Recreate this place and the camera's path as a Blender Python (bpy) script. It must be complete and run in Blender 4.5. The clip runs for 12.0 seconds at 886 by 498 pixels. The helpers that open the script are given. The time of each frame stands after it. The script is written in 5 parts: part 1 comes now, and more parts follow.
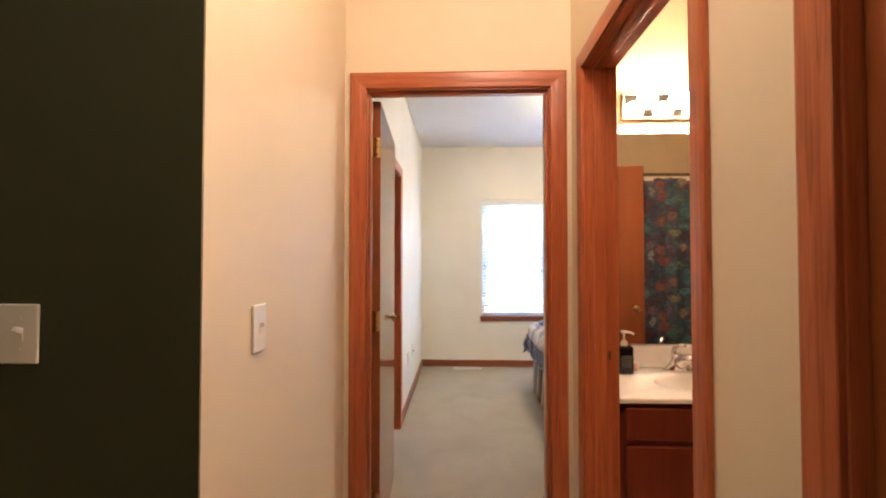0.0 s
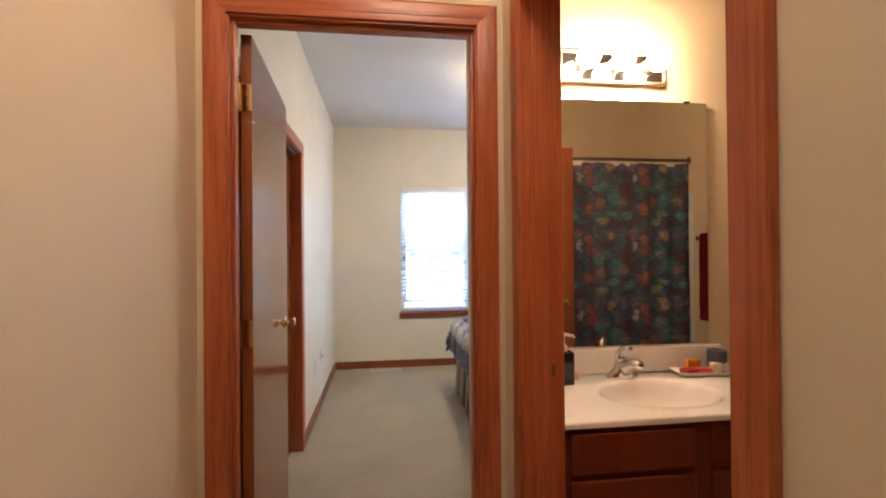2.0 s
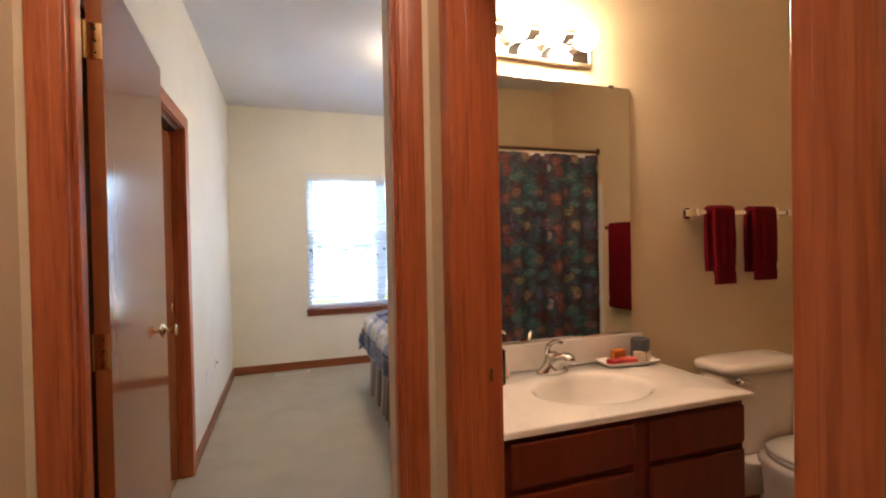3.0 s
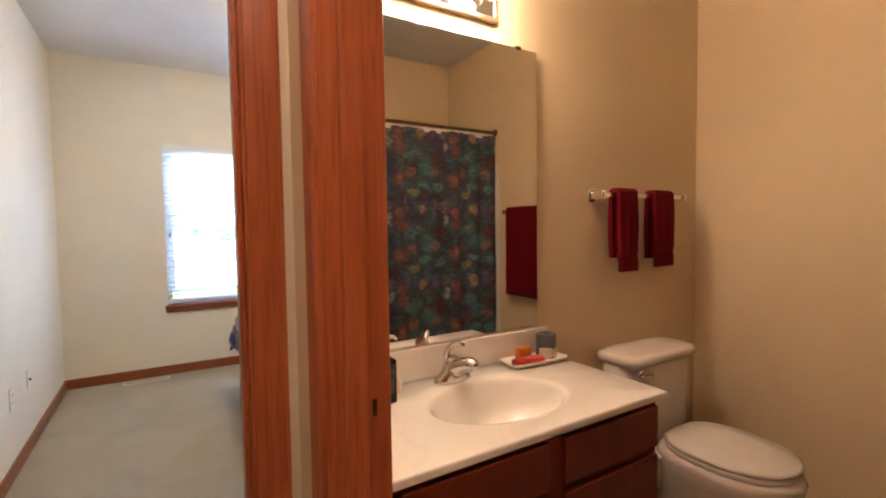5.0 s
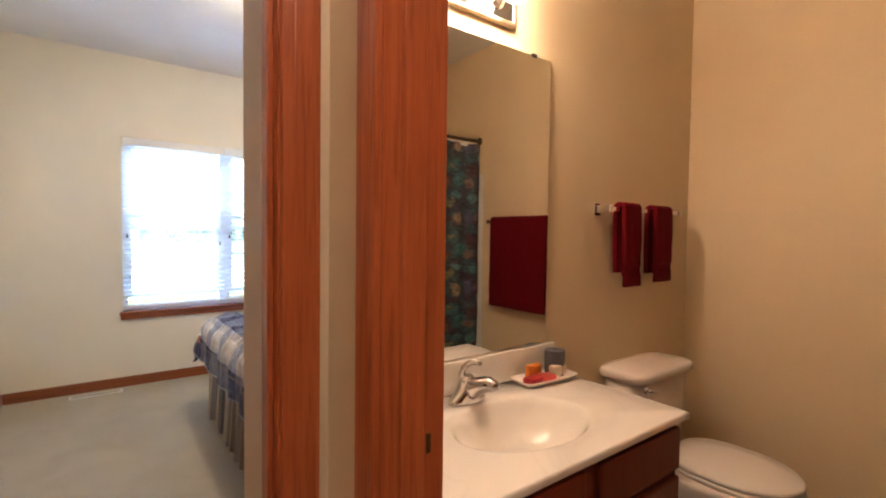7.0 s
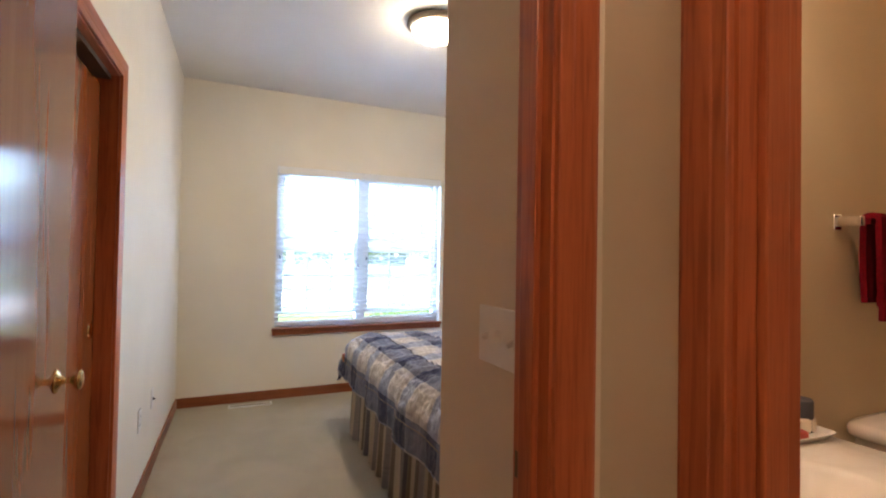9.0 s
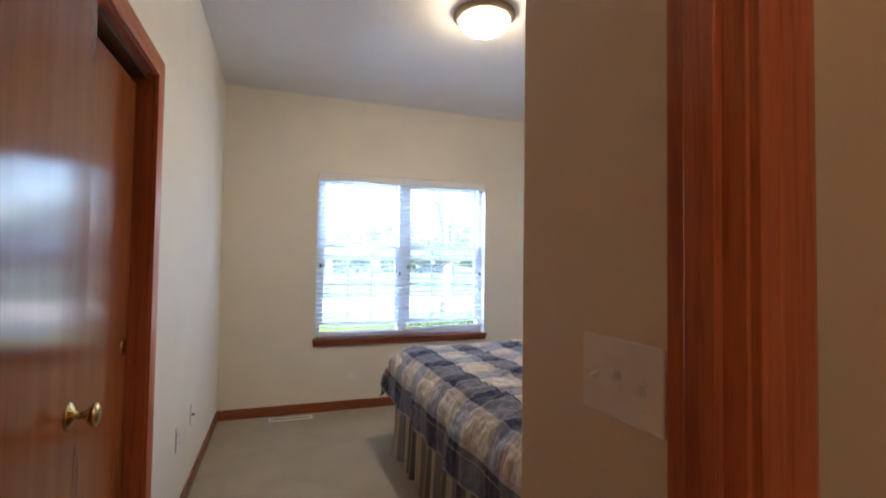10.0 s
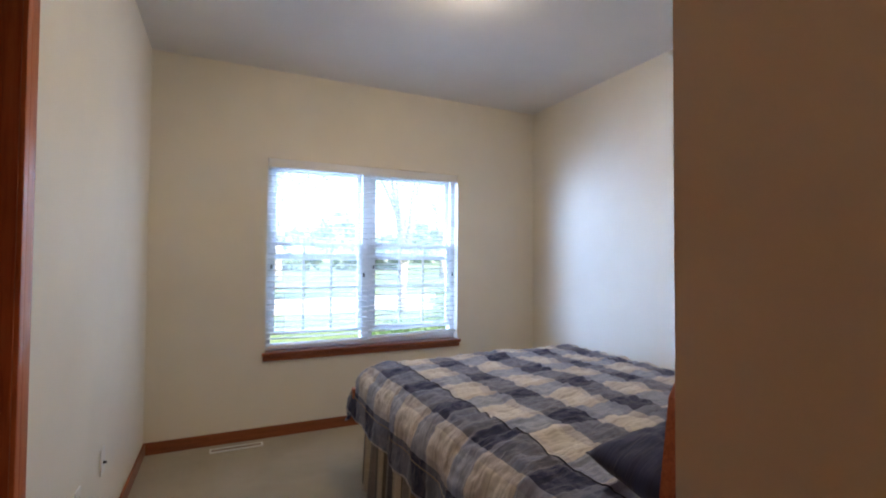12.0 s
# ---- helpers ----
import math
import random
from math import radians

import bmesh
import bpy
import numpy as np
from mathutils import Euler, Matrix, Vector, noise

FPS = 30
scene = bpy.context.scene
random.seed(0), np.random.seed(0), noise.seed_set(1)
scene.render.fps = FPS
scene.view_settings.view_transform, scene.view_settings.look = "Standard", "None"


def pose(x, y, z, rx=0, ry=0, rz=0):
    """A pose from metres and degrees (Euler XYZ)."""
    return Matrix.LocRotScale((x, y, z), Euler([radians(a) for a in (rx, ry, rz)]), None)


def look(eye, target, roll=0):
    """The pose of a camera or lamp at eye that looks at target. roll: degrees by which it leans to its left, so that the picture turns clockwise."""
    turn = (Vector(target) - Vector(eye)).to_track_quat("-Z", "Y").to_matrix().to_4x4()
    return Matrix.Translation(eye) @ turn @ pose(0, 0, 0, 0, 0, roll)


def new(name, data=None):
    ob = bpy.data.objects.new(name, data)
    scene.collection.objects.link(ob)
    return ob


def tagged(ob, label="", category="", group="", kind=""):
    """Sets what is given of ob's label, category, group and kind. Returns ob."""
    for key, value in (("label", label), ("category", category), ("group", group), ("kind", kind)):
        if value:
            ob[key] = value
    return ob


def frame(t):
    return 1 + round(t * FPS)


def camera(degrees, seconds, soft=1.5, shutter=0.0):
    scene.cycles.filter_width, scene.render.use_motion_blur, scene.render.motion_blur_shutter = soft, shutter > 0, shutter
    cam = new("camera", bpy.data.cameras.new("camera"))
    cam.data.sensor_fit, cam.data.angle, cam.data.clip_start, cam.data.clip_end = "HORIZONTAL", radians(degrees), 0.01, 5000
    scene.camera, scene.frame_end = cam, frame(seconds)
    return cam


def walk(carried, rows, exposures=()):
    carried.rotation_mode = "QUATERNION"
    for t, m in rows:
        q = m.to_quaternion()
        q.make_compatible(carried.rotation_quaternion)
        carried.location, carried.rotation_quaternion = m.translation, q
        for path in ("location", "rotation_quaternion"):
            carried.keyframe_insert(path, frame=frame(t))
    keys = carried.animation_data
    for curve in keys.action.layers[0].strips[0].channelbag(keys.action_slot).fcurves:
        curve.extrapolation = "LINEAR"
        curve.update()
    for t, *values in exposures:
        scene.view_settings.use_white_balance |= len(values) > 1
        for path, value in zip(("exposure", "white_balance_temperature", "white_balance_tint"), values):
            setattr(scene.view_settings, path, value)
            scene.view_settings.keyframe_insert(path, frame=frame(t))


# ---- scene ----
cam = camera(87.8, 12.0, soft=2.0)
PATH = [
    (0, (0.17, 0.14, 1.324), (0.1, 2.138, 1.372), -0.0),
    (0.5, (0.175, 0.226, 1.312), (0.201, 2.225, 1.363), 0.1),
    (1, (0.202, 0.351, 1.307), (0.292, 2.349, 1.35), -0.0),
    (1.5, (0.223, 0.491, 1.308), (0.375, 2.485, 1.341), -0.2),
    (2, (0.242, 0.599, 1.314), (0.503, 2.581, 1.328), -0.5),
    (2.5, (0.252, 0.711, 1.313), (0.692, 2.662, 1.313), -1.0),
    (3, (0.246, 0.814, 1.307), (0.887, 2.708, 1.282), -1.1),
    (5, (0.404, 1.105, 1.3), (1.452, 2.806, 1.204), -0.8),
    (5.5, (0.394, 1.145, 1.305), (1.541, 2.781, 1.213), -0.5),
    (6, (0.37, 1.194, 1.303), (1.597, 2.771, 1.214), -0.1),
    (6.5, (0.339, 1.231, 1.31), (1.578, 2.798, 1.226), 0.2),
    (7, (0.302, 1.274, 1.314), (1.498, 2.876, 1.246), 0.7),
    (7.2, (0.291, 1.303, 1.306), (1.463, 2.923, 1.257), 0.7),
    (9, (0.152, 1.558, 1.283), (0.962, 3.387, 1.319), 1.0),
    (9.5, (0.154, 1.688, 1.291), (0.861, 3.559, 1.342), 1.0),
    (10, (0.157, 1.787, 1.291), (0.822, 3.672, 1.355), 0.8),
    (10.5, (0.151, 1.902, 1.295), (0.854, 3.773, 1.371), 0.6),
    (11, (0.137, 2.04, 1.307), (0.923, 3.878, 1.38), 0.5),
    (11.5, (0.15, 2.141, 1.31), (0.981, 3.959, 1.369), 0.6),
    (12, (0.176, 2.26, 1.313), (1.03, 4.068, 1.365), 0.4),
]
EXPOSURE = [(0, 4.54), (1.5, 4.12), (2.5, 4.07), (5, 4.18), (7, 4.18), (9, 3.90), (9.5, 3.64), (10.5, 3.26), (12, 3.18)]
walk(cam, [(t, look(eye, target, roll)) for t, eye, target, roll in PATH], EXPOSURE)

# ---- light ----
world = bpy.data.worlds.new("sky")
scene.world = world
world.use_nodes = True
wn = world.node_tree
sky = wn.nodes.new("ShaderNodeTexSky")
sky.sky_type, sky.sun_disc, sky.ozone_density = "NISHITA", False, 3.0
sky.sun_elevation, sky.sun_rotation = radians(48), radians(160)
wn.links.new(sky.outputs[0], wn.nodes["Background"].inputs[0])
wn.nodes["Background"].inputs[1].default_value = 0.085
sun = new("sun", bpy.data.lights.new("sun", "SUN"))
sun.data.energy, sun.data.angle, sun.data.color = 3.0, radians(0.5), (1, 0.95, 0.86)
sun.matrix_basis = look((6, -12, 14), (0, 0, 0))

# added area lamps outside, unseen, boosting the window's skylight from above and from the side
def sky_fill(at, to, wide, high, watts):
    o = new("window_sky_fill", bpy.data.lights.new("window_sky_fill", "AREA"))
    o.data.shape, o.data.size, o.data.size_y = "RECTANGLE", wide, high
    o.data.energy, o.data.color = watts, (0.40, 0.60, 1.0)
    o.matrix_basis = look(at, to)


sky_fill((0.6, 7.3, 3.5), (2.2, 4.2, 0.9), 3.2, 1.6, 57.0)
sky_fill((-1.7, 7.7, 1.7), (2.7, 4.6, 1.1), 2.0, 2.2, 55.0)

LAMP_BATH, LAMP_HALL, LAMP_BED, LAMP_LIVING = 6.5, 1.75, 7.4, 0.8


# ---- small tools ----
def world_of(o):
    return (world_of(o.parent) @ o.matrix_parent_inverse if o.parent else Matrix()) @ o.matrix_basis


def part(name, bm, material, parent=None, label="", smooth=False):
    me = bpy.data.meshes.new(name)
    if isinstance(bm, bmesh.types.BMesh):
        bm.to_mesh(me)
        bm.free()
    else:
        me.from_pydata(*bm)
    me.materials.append(material)
    if smooth:
        me.polygons.foreach_set("use_smooth", [True] * len(me.polygons))
    ob = new(name, me)
    if parent:
        ob.parent = parent
        ob.matrix_parent_inverse = world_of(parent).inverted()
    return tagged(ob, label)


def thing(name, at, label, category, group="", kind=""):
    ob = new(name)
    ob.matrix_basis = pose(*at)
    ob.empty_display_size = 0.05
    return tagged(ob, label, category, group, kind)


def add_box(bm, lo, hi, bevel=0.0, m=None, seg=2):
    c = [(a + b) / 2 for a, b in zip(lo, hi)]
    d = [abs(b - a) for a, b in zip(lo, hi)]
    mat = Matrix.Translation(c) @ Matrix.Diagonal((*d, 1))
    vs = bmesh.ops.create_cube(bm, size=1, matrix=mat)["verts"]
    if bevel:
        es = list({e for v in vs for e in v.link_edges})
        r = bmesh.ops.bevel(bm, geom=es, offset=bevel, segments=seg, affect="EDGES", profile=0.5)
        vs = list({v for f in r["faces"] for v in f.verts} | {v for v in vs if v.is_valid})
    if m is not None:
        bmesh.ops.transform(bm, matrix=m, verts=vs)
    return vs


def box(lo, hi, bevel=0.0, m=None, seg=2):
    bm = bmesh.new()
    add_box(bm, lo, hi, bevel, m, seg)
    return bm


def boxes(*pairs):
    bm = bmesh.new()
    for lo, hi in pairs:
        add_box(bm, lo, hi)
    return bm


def lathe(profile, m=None, seg=32):
    """A turned shape about z from (radius, height) pairs."""
    verts, faces = [], []
    n = len(profile)
    for k in range(seg):
        a = 2 * math.pi * k / seg
        verts += [(r * math.cos(a), r * math.sin(a), h) for r, h in profile]
    for k in range(seg):
        for j in range(n - 1):
            a, b = k * n + j, ((k + 1) % seg) * n + j
            faces.append((a, b, b + 1, a + 1))
    bm = bmesh.new()
    vs = [bm.verts.new(v) for v in verts]
    for f in faces:
        bm.faces.new([vs[i] for i in f])
    bmesh.ops.remove_doubles(bm, verts=bm.verts, dist=1e-5)
    bmesh.ops.recalc_face_normals(bm, faces=bm.faces)
    if m is not None:
        bmesh.ops.transform(bm, matrix=m, verts=bm.verts)
    return bm


def tube(points, radius, seg=12):
    """A round bar along points; radius is a number or one for each point."""
    pts = [Vector(p) for p in points]
    rs = radius if isinstance(radius, (list, tuple)) else [radius] * len(pts)
    bm = bmesh.new()
    rings = []
    up = Vector((0.13, 0.27, 0.95)).normalized()
    for k, p in enumerate(pts):
        d = (pts[min(k + 1, len(pts) - 1)] - pts[max(k - 1, 0)]).normalized()
        u = d.cross(up).normalized() if abs(d.dot(up)) < 0.98 else d.cross(Vector((1, 0, 0))).normalized()
        w = d.cross(u)
        rings.append([bm.verts.new(p + rs[k] * (math.cos(a) * u + math.sin(a) * w)) for a in (2 * math.pi * j / seg for j in range(seg))])
    for a, b in zip(rings, rings[1:]):
        for j in range(seg):
            bm.faces.new((a[j], a[(j + 1) % seg], b[(j + 1) % seg], b[j]))
    bm.faces.new(rings[0][::-1])
    bm.faces.new(rings[-1])
    bmesh.ops.recalc_face_normals(bm, faces=bm.faces)
    return bm


def grid(fn, nu, nv, closed=False):
    """A sheet: fn(u, v) for u, v in 0..1."""
    verts = [fn(i / nu, j / nv) for j in range(nv + 1) for i in range(nu + 1)]
    faces = [(j * (nu + 1) + i, j * (nu + 1) + i + 1, (j + 1) * (nu + 1) + i + 1, (j + 1) * (nu + 1) + i) for j in range(nv) for i in range(nu)]
    return verts, [], faces


def loft(rings, cap=True):
    """A skin over rings of equal length."""
    bm = bmesh.new()
    rr = [[bm.verts.new(p) for p in ring] for ring in rings]
    n = len(rr[0])
    for a, b in zip(rr, rr[1:]):
        for j in range(n):
            bm.faces.new((a[j], a[(j + 1) % n], b[(j + 1) % n], b[j]))
    if cap:
        bm.faces.new(rr[0][::-1])
        bm.faces.new(rr[-1])
    bmesh.ops.recalc_face_normals(bm, faces=bm.faces)
    return bm


def solid(ob, t, offset=-1.0):
    md = ob.modifiers.new("thick", "SOLIDIFY")
    md.thickness, md.offset = t, offset
    return ob


# ---- materials ----
def node_mat(name):
    m = bpy.data.materials.new(name)
    m.use_nodes = True
    nt = m.node_tree
    return m, nt, nt.nodes["Principled BSDF"]


def link(nt, a, b):
    nt.links.new(a, b)


def coords(nt, scale=(1, 1, 1), rand=0.0):
    tc = nt.nodes.new("ShaderNodeTexCoord")
    mp = nt.nodes.new("ShaderNodeMapping")
    mp.inputs["Scale"].default_value = scale
    link(nt, tc.outputs["Object"], mp.inputs["Vector"])
    if rand:
        oi = nt.nodes.new("ShaderNodeObjectInfo")
        mu = nt.nodes.new("ShaderNodeMath")
        mu.operation = "MULTIPLY"
        mu.inputs[1].default_value = rand
        link(nt, oi.outputs["Random"], mu.inputs[0])
        link(nt, mu.outputs[0], mp.inputs["Location"])
    return mp.outputs[0]


def noise_tex(nt, vec, scale, detail=4, rough=0.55, dist=0.0):
    n = nt.nodes.new("ShaderNodeTexNoise")
    n.inputs["Scale"].default_value, n.inputs["Detail"].default_value = scale, detail
    n.inputs["Roughness"].default_value, n.inputs["Distortion"].default_value = rough, dist
    link(nt, vec, n.inputs["Vector"])
    return n.outputs["Fac"]


def ramp(nt, fac, stops, mode="LINEAR"):
    r = nt.nodes.new("ShaderNodeValToRGB")
    r.color_ramp.interpolation = mode
    el = r.color_ramp.elements
    while len(el) < len(stops):
        el.new(0.5)
    for e, (p, c) in zip(el, stops):
        e.position, e.color = p, (*c, 1)
    link(nt, fac, r.inputs[0])
    return r.outputs[0]


def mix(nt, a, b, fac, mode="MIX"):
    m = nt.nodes.new("ShaderNodeMix")
    m.data_type, m.blend_type = "RGBA", mode
    for sock, v in ((m.inputs[6], a), (m.inputs[7], b), (m.inputs[0], fac)):
        if isinstance(v, (int, float)):
            sock.default_value = v
        elif isinstance(v, tuple):
            sock.default_value = (*v, 1)
        else:
            link(nt, v, sock)
    return m.outputs[2]


def bump(nt, bsdf, height, strength, dist=0.002):
    b = nt.nodes.new("ShaderNodeBump")
    b.inputs["Strength"].default_value, b.inputs["Distance"].default_value = strength, dist
    link(nt, height, b.inputs["Height"])
    link(nt, b.outputs[0], bsdf.inputs["Normal"])


def paint(name, col, rough=0.6, stain=0.06):
    m, nt, b = node_mat(name)
    v = coords(nt)
    big = noise_tex(nt, v, 1.3, 3)
    c = ramp(nt, big, [(0.3, tuple(x * (1 - stain) for x in col)), (0.7, tuple(min(1, x * (1 + stain * 0.5)) for x in col))])
    link(nt, c, b.inputs["Base Color"])
    b.inputs["Roughness"].default_value = rough
    bump(nt, b, noise_tex(nt, v, 260, 3), 0.12, 0.0015)
    return m


def wood(name, axis, cols, rough=0.28, grain=1.0, swirl=0.7):
    """Stained oak: pores and cathedral figure along one axis."""
    m, nt, b = node_mat(name)
    sc = [1.0, 1.0, 1.0]
    sc[axis] = 0.045
    v = coords(nt, tuple(sc), 7.3)
    figure = noise_tex(nt, v, 22, 3, 0.5, swirl)
    fine = noise_tex(nt, v, 330, 4, 0.6)
    c1 = ramp(nt, figure, [(0.25, cols[0]), (0.5, cols[1]), (0.78, cols[2])])
    dark = ramp(nt, fine, [(0.36, (0.66, 0.56, 0.50)), (0.54, (1, 1, 1))])
    streak = ramp(nt, noise_tex(nt, v, 100, 3, 0.5, 0.8), [(0.34, (0.62, 0.50, 0.44)), (0.47, (1, 1, 1)), (0.70, (1.12, 1.16, 1.18))])
    c2 = mix(nt, mix(nt, c1, streak, 0.6 * grain, "MULTIPLY"), dark, 0.3 * grain, "MULTIPLY")
    link(nt, c2, b.inputs["Base Color"])
    r = ramp(nt, fine, [(0.3, (rough + 0.10 * grain,) * 3), (0.6, (rough,) * 3)])
    link(nt, r, b.inputs["Roughness"])
    bump(nt, b, fine, 0.08 * grain * grain, 0.001)
    return m


def plain(name, col, rough=0.4, metal=0.0, spec=0.5, var=0.05, scale=40.0, relief=0.0):
    m, nt, b = node_mat(name)
    v = coords(nt)
    n = noise_tex(nt, v, scale, 4)
    c = ramp(nt, n, [(0.3, tuple(x * (1 - var) for x in col)), (0.7, tuple(min(1, x * (1 + var)) for x in col))])
    link(nt, c, b.inputs["Base Color"])
    r = ramp(nt, n, [(0.3, (max(0.02, rough * 0.85),) * 3), (0.7, (min(1, rough * 1.2),) * 3)])
    link(nt, r, b.inputs["Roughness"])
    b.inputs["Metallic"].default_value = metal
    b.inputs["Specular IOR Level"].default_value = spec
    if relief:
        bump(nt, b, noise_tex(nt, v, scale * 6, 3), relief, 0.001)
    return m


def glow(name, col, strength):
    m, nt, b = node_mat(name)
    b.inputs["Base Color"].default_value = (0.9, 0.88, 0.84, 1)
    b.inputs["Emission Color"].default_value = (*col, 1)
    b.inputs["Emission Strength"].default_value = strength
    return m


def carpet_mat():
    m, nt, b = node_mat("carpet")
    v = coords(nt)
    patch = noise_tex(nt, v, 2.6, 4, 0.6, 0.8)
    tuft = noise_tex(nt, v, 190, 3, 0.7)
    c = ramp(nt, patch, [(0.25, (0.40, 0.345, 0.25)), (0.75, (0.50, 0.44, 0.335))])
    t = ramp(nt, tuft, [(0.3, (0.62, 0.6, 0.58)), (0.65, (1, 1, 1))])
    link(nt, mix(nt, c, t, 0.75, "MULTIPLY"), b.inputs["Base Color"])
    b.inputs["Roughness"].default_value = 0.95
    b.inputs["Specular IOR Level"].default_value = 0.1
    b.inputs["Sheen Weight"].default_value = 0.25
    bump(nt, b, tuft, 0.9, 0.006)
    return m


def marble_mat():
    m, nt, b = node_mat("cultured_marble")
    v = coords(nt)
    n = noise_tex(nt, v, 2.1, 3, 0.5, 1.2)
    c = ramp(nt, n, [(0.40, (0.80, 0.76, 0.70)), (0.47, (0.80, 0.76, 0.70)), (0.50, (0.775, 0.73, 0.665)), (0.53, (0.81, 0.77, 0.71)), (0.8, (0.84, 0.80, 0.75))])
    link(nt, c, b.inputs["Base Color"])
    b.inputs["Roughness"].default_value = 0.12
    return m


# motifs of the curtain's print: place in the repeat, half sizes, colour
MOTIFS = [
    (0.30, 0.50, 0.26, 0.16, (0.03, 0.20, 0.22)), (0.50, 0.40, 0.20, 0.14, (0.10, 0.015, 0.025)),
    (0.12, 0.32, 0.17, 0.12, (0.04, 0.17, 0.19)), (0.43, 0.56, 0.12, 0.08, (0.28, 0.12, 0.07)),
    (0.79, 0.66, 0.15, 0.13, (0.27, 0.05, 0.035)), (0.79, 0.66, 0.06, 0.05, (0.38, 0.13, 0.08)),
    (0.98, 0.57, 0.12, 0.10, (0.26, 0.10, 0.06)), (0.19, 0.05, 0.13, 0.11, (0.42, 0.27, 0.16)),
    (0.60, 0.03, 0.12, 0.10, (0.22, 0.12, 0.16)), (0.79, 0.10, 0.12, 0.11, (0.32, 0.08, 0.06)),
    (0.63, 0.19, 0.05, 0.10, (0.42, 0.36, 0.36)), (0.42, 0.03, 0.09, 0.14, (0.10, 0.09, 0.22)),
    (0.82, 0.26, 0.13, 0.12, (0.30, 0.03, 0.03)), (0.10, 0.31, 0.09, 0.035, (0.28, 0.22, 0.10)),
    (0.20, 0.72, 0.16, 0.06, (0.08, 0.30, 0.31)), (0.50, 0.76, 0.14, 0.09, (0.07, 0.24, 0.25)),
    (0.02, 0.84, 0.14, 0.07, (0.26, 0.27, 0.14)), (0.10, 0.80, 0.07, 0.05, (0.27, 0.24, 0.12)),
    (0.95, 0.36, 0.13, 0.09, (0.06, 0.20, 0.19)), (0.66, 0.50, 0.08, 0.12, (0.02, 0.03, 0.09)),
    (0.90, 0.00, 0.06, 0.16, (0.12, 0.08, 0.19)), (0.40, 0.88, 0.14, 0.06, (0.03, 0.02, 0.05)),
]


def curtain_mat():
    """A printed cloth of shells, fish and corals in blue-green water, in a repeat of 45 by 54 cm."""
    m, nt, b = node_mat("printed_curtain")
    v = coords(nt)
    n1 = noise_tex(nt, v, 9.0, 4, 0.6, 0.8)
    col = ramp(nt, n1, [(0.28, (0.012, 0.012, 0.028)), (0.42, (0.085, 0.048, 0.085)), (0.50, (0.035, 0.060, 0.10)), (0.58, (0.04, 0.13, 0.15)), (0.68, (0.11, 0.05, 0.07)), (0.78, (0.02, 0.018, 0.03))])

    def vmath(op, x, y, z=None):
        q = nt.nodes.new("ShaderNodeVectorMath")
        q.operation = op
        for sock, val in zip(q.inputs, (x, y, z)):
            if isinstance(val, tuple):
                sock.default_value = val
            elif val is not None:
                link(nt, val, sock)
        return q.outputs["Value"] if op == "LENGTH" else q.outputs[0]

    wob = nt.nodes.new("ShaderNodeTexNoise")
    wob.inputs["Scale"].default_value, wob.inputs["Detail"].default_value = 17.0, 4.0
    link(nt, v, wob.inputs["Vector"])
    warped = vmath("MULTIPLY_ADD", wob.outputs["Color"], (0.075, 0.0, 0.075), v)
    cell = vmath("MULTIPLY_ADD", warped, (1 / 0.45, 0.0, -1 / 0.54), (0.19 - 2.02 / 0.45 - 0.08, 0.0, 0.05 + 1.43 / 0.54 + 0.07))
    for cu, cv, ru, rv, hue in MOTIFS:
        d = vmath("WRAP", vmath("SUBTRACT", cell, (cu, 0.0, cv)), (0.5, 0.5, 0.5), (-0.5, -0.5, -0.5))
        r = vmath("LENGTH", vmath("MULTIPLY", d, (1 / ru, 0.0, 1 / rv)), None)
        fac = ramp(nt, r, [(0.0, (0.8, 0.8, 0.8)), (0.5, (0.7, 0.7, 0.7)), (1.15, (0, 0, 0))])
        shade = ramp(nt, r, [(0.0, tuple(0.75 * c for c in hue)), (0.45, tuple(1.2 * c for c in hue)), (0.95, tuple(0.6 * c for c in hue))])
        col = mix(nt, col, shade, fac)
    sc = coords(nt, (0.45, 1.0, 1.6))
    lines = ramp(nt, noise_tex(nt, sc, 42, 3, 0.6, 1.0), [(0.36, (0.35, 0.33, 0.38)), (0.60, (1.25, 1.22, 1.2))])
    faded = nt.nodes.new("ShaderNodeHueSaturation")
    faded.inputs["Saturation"].default_value, faded.inputs["Value"].default_value = 0.82, 0.95
    link(nt, mix(nt, col, lines, 0.7, "MULTIPLY"), faded.inputs["Color"])
    link(nt, faded.outputs[0], b.inputs["Base Color"])
    b.inputs["Roughness"].default_value = 0.75
    bump(nt, b, noise_tex(nt, v, 500, 2), 0.2, 0.0005)
    return m


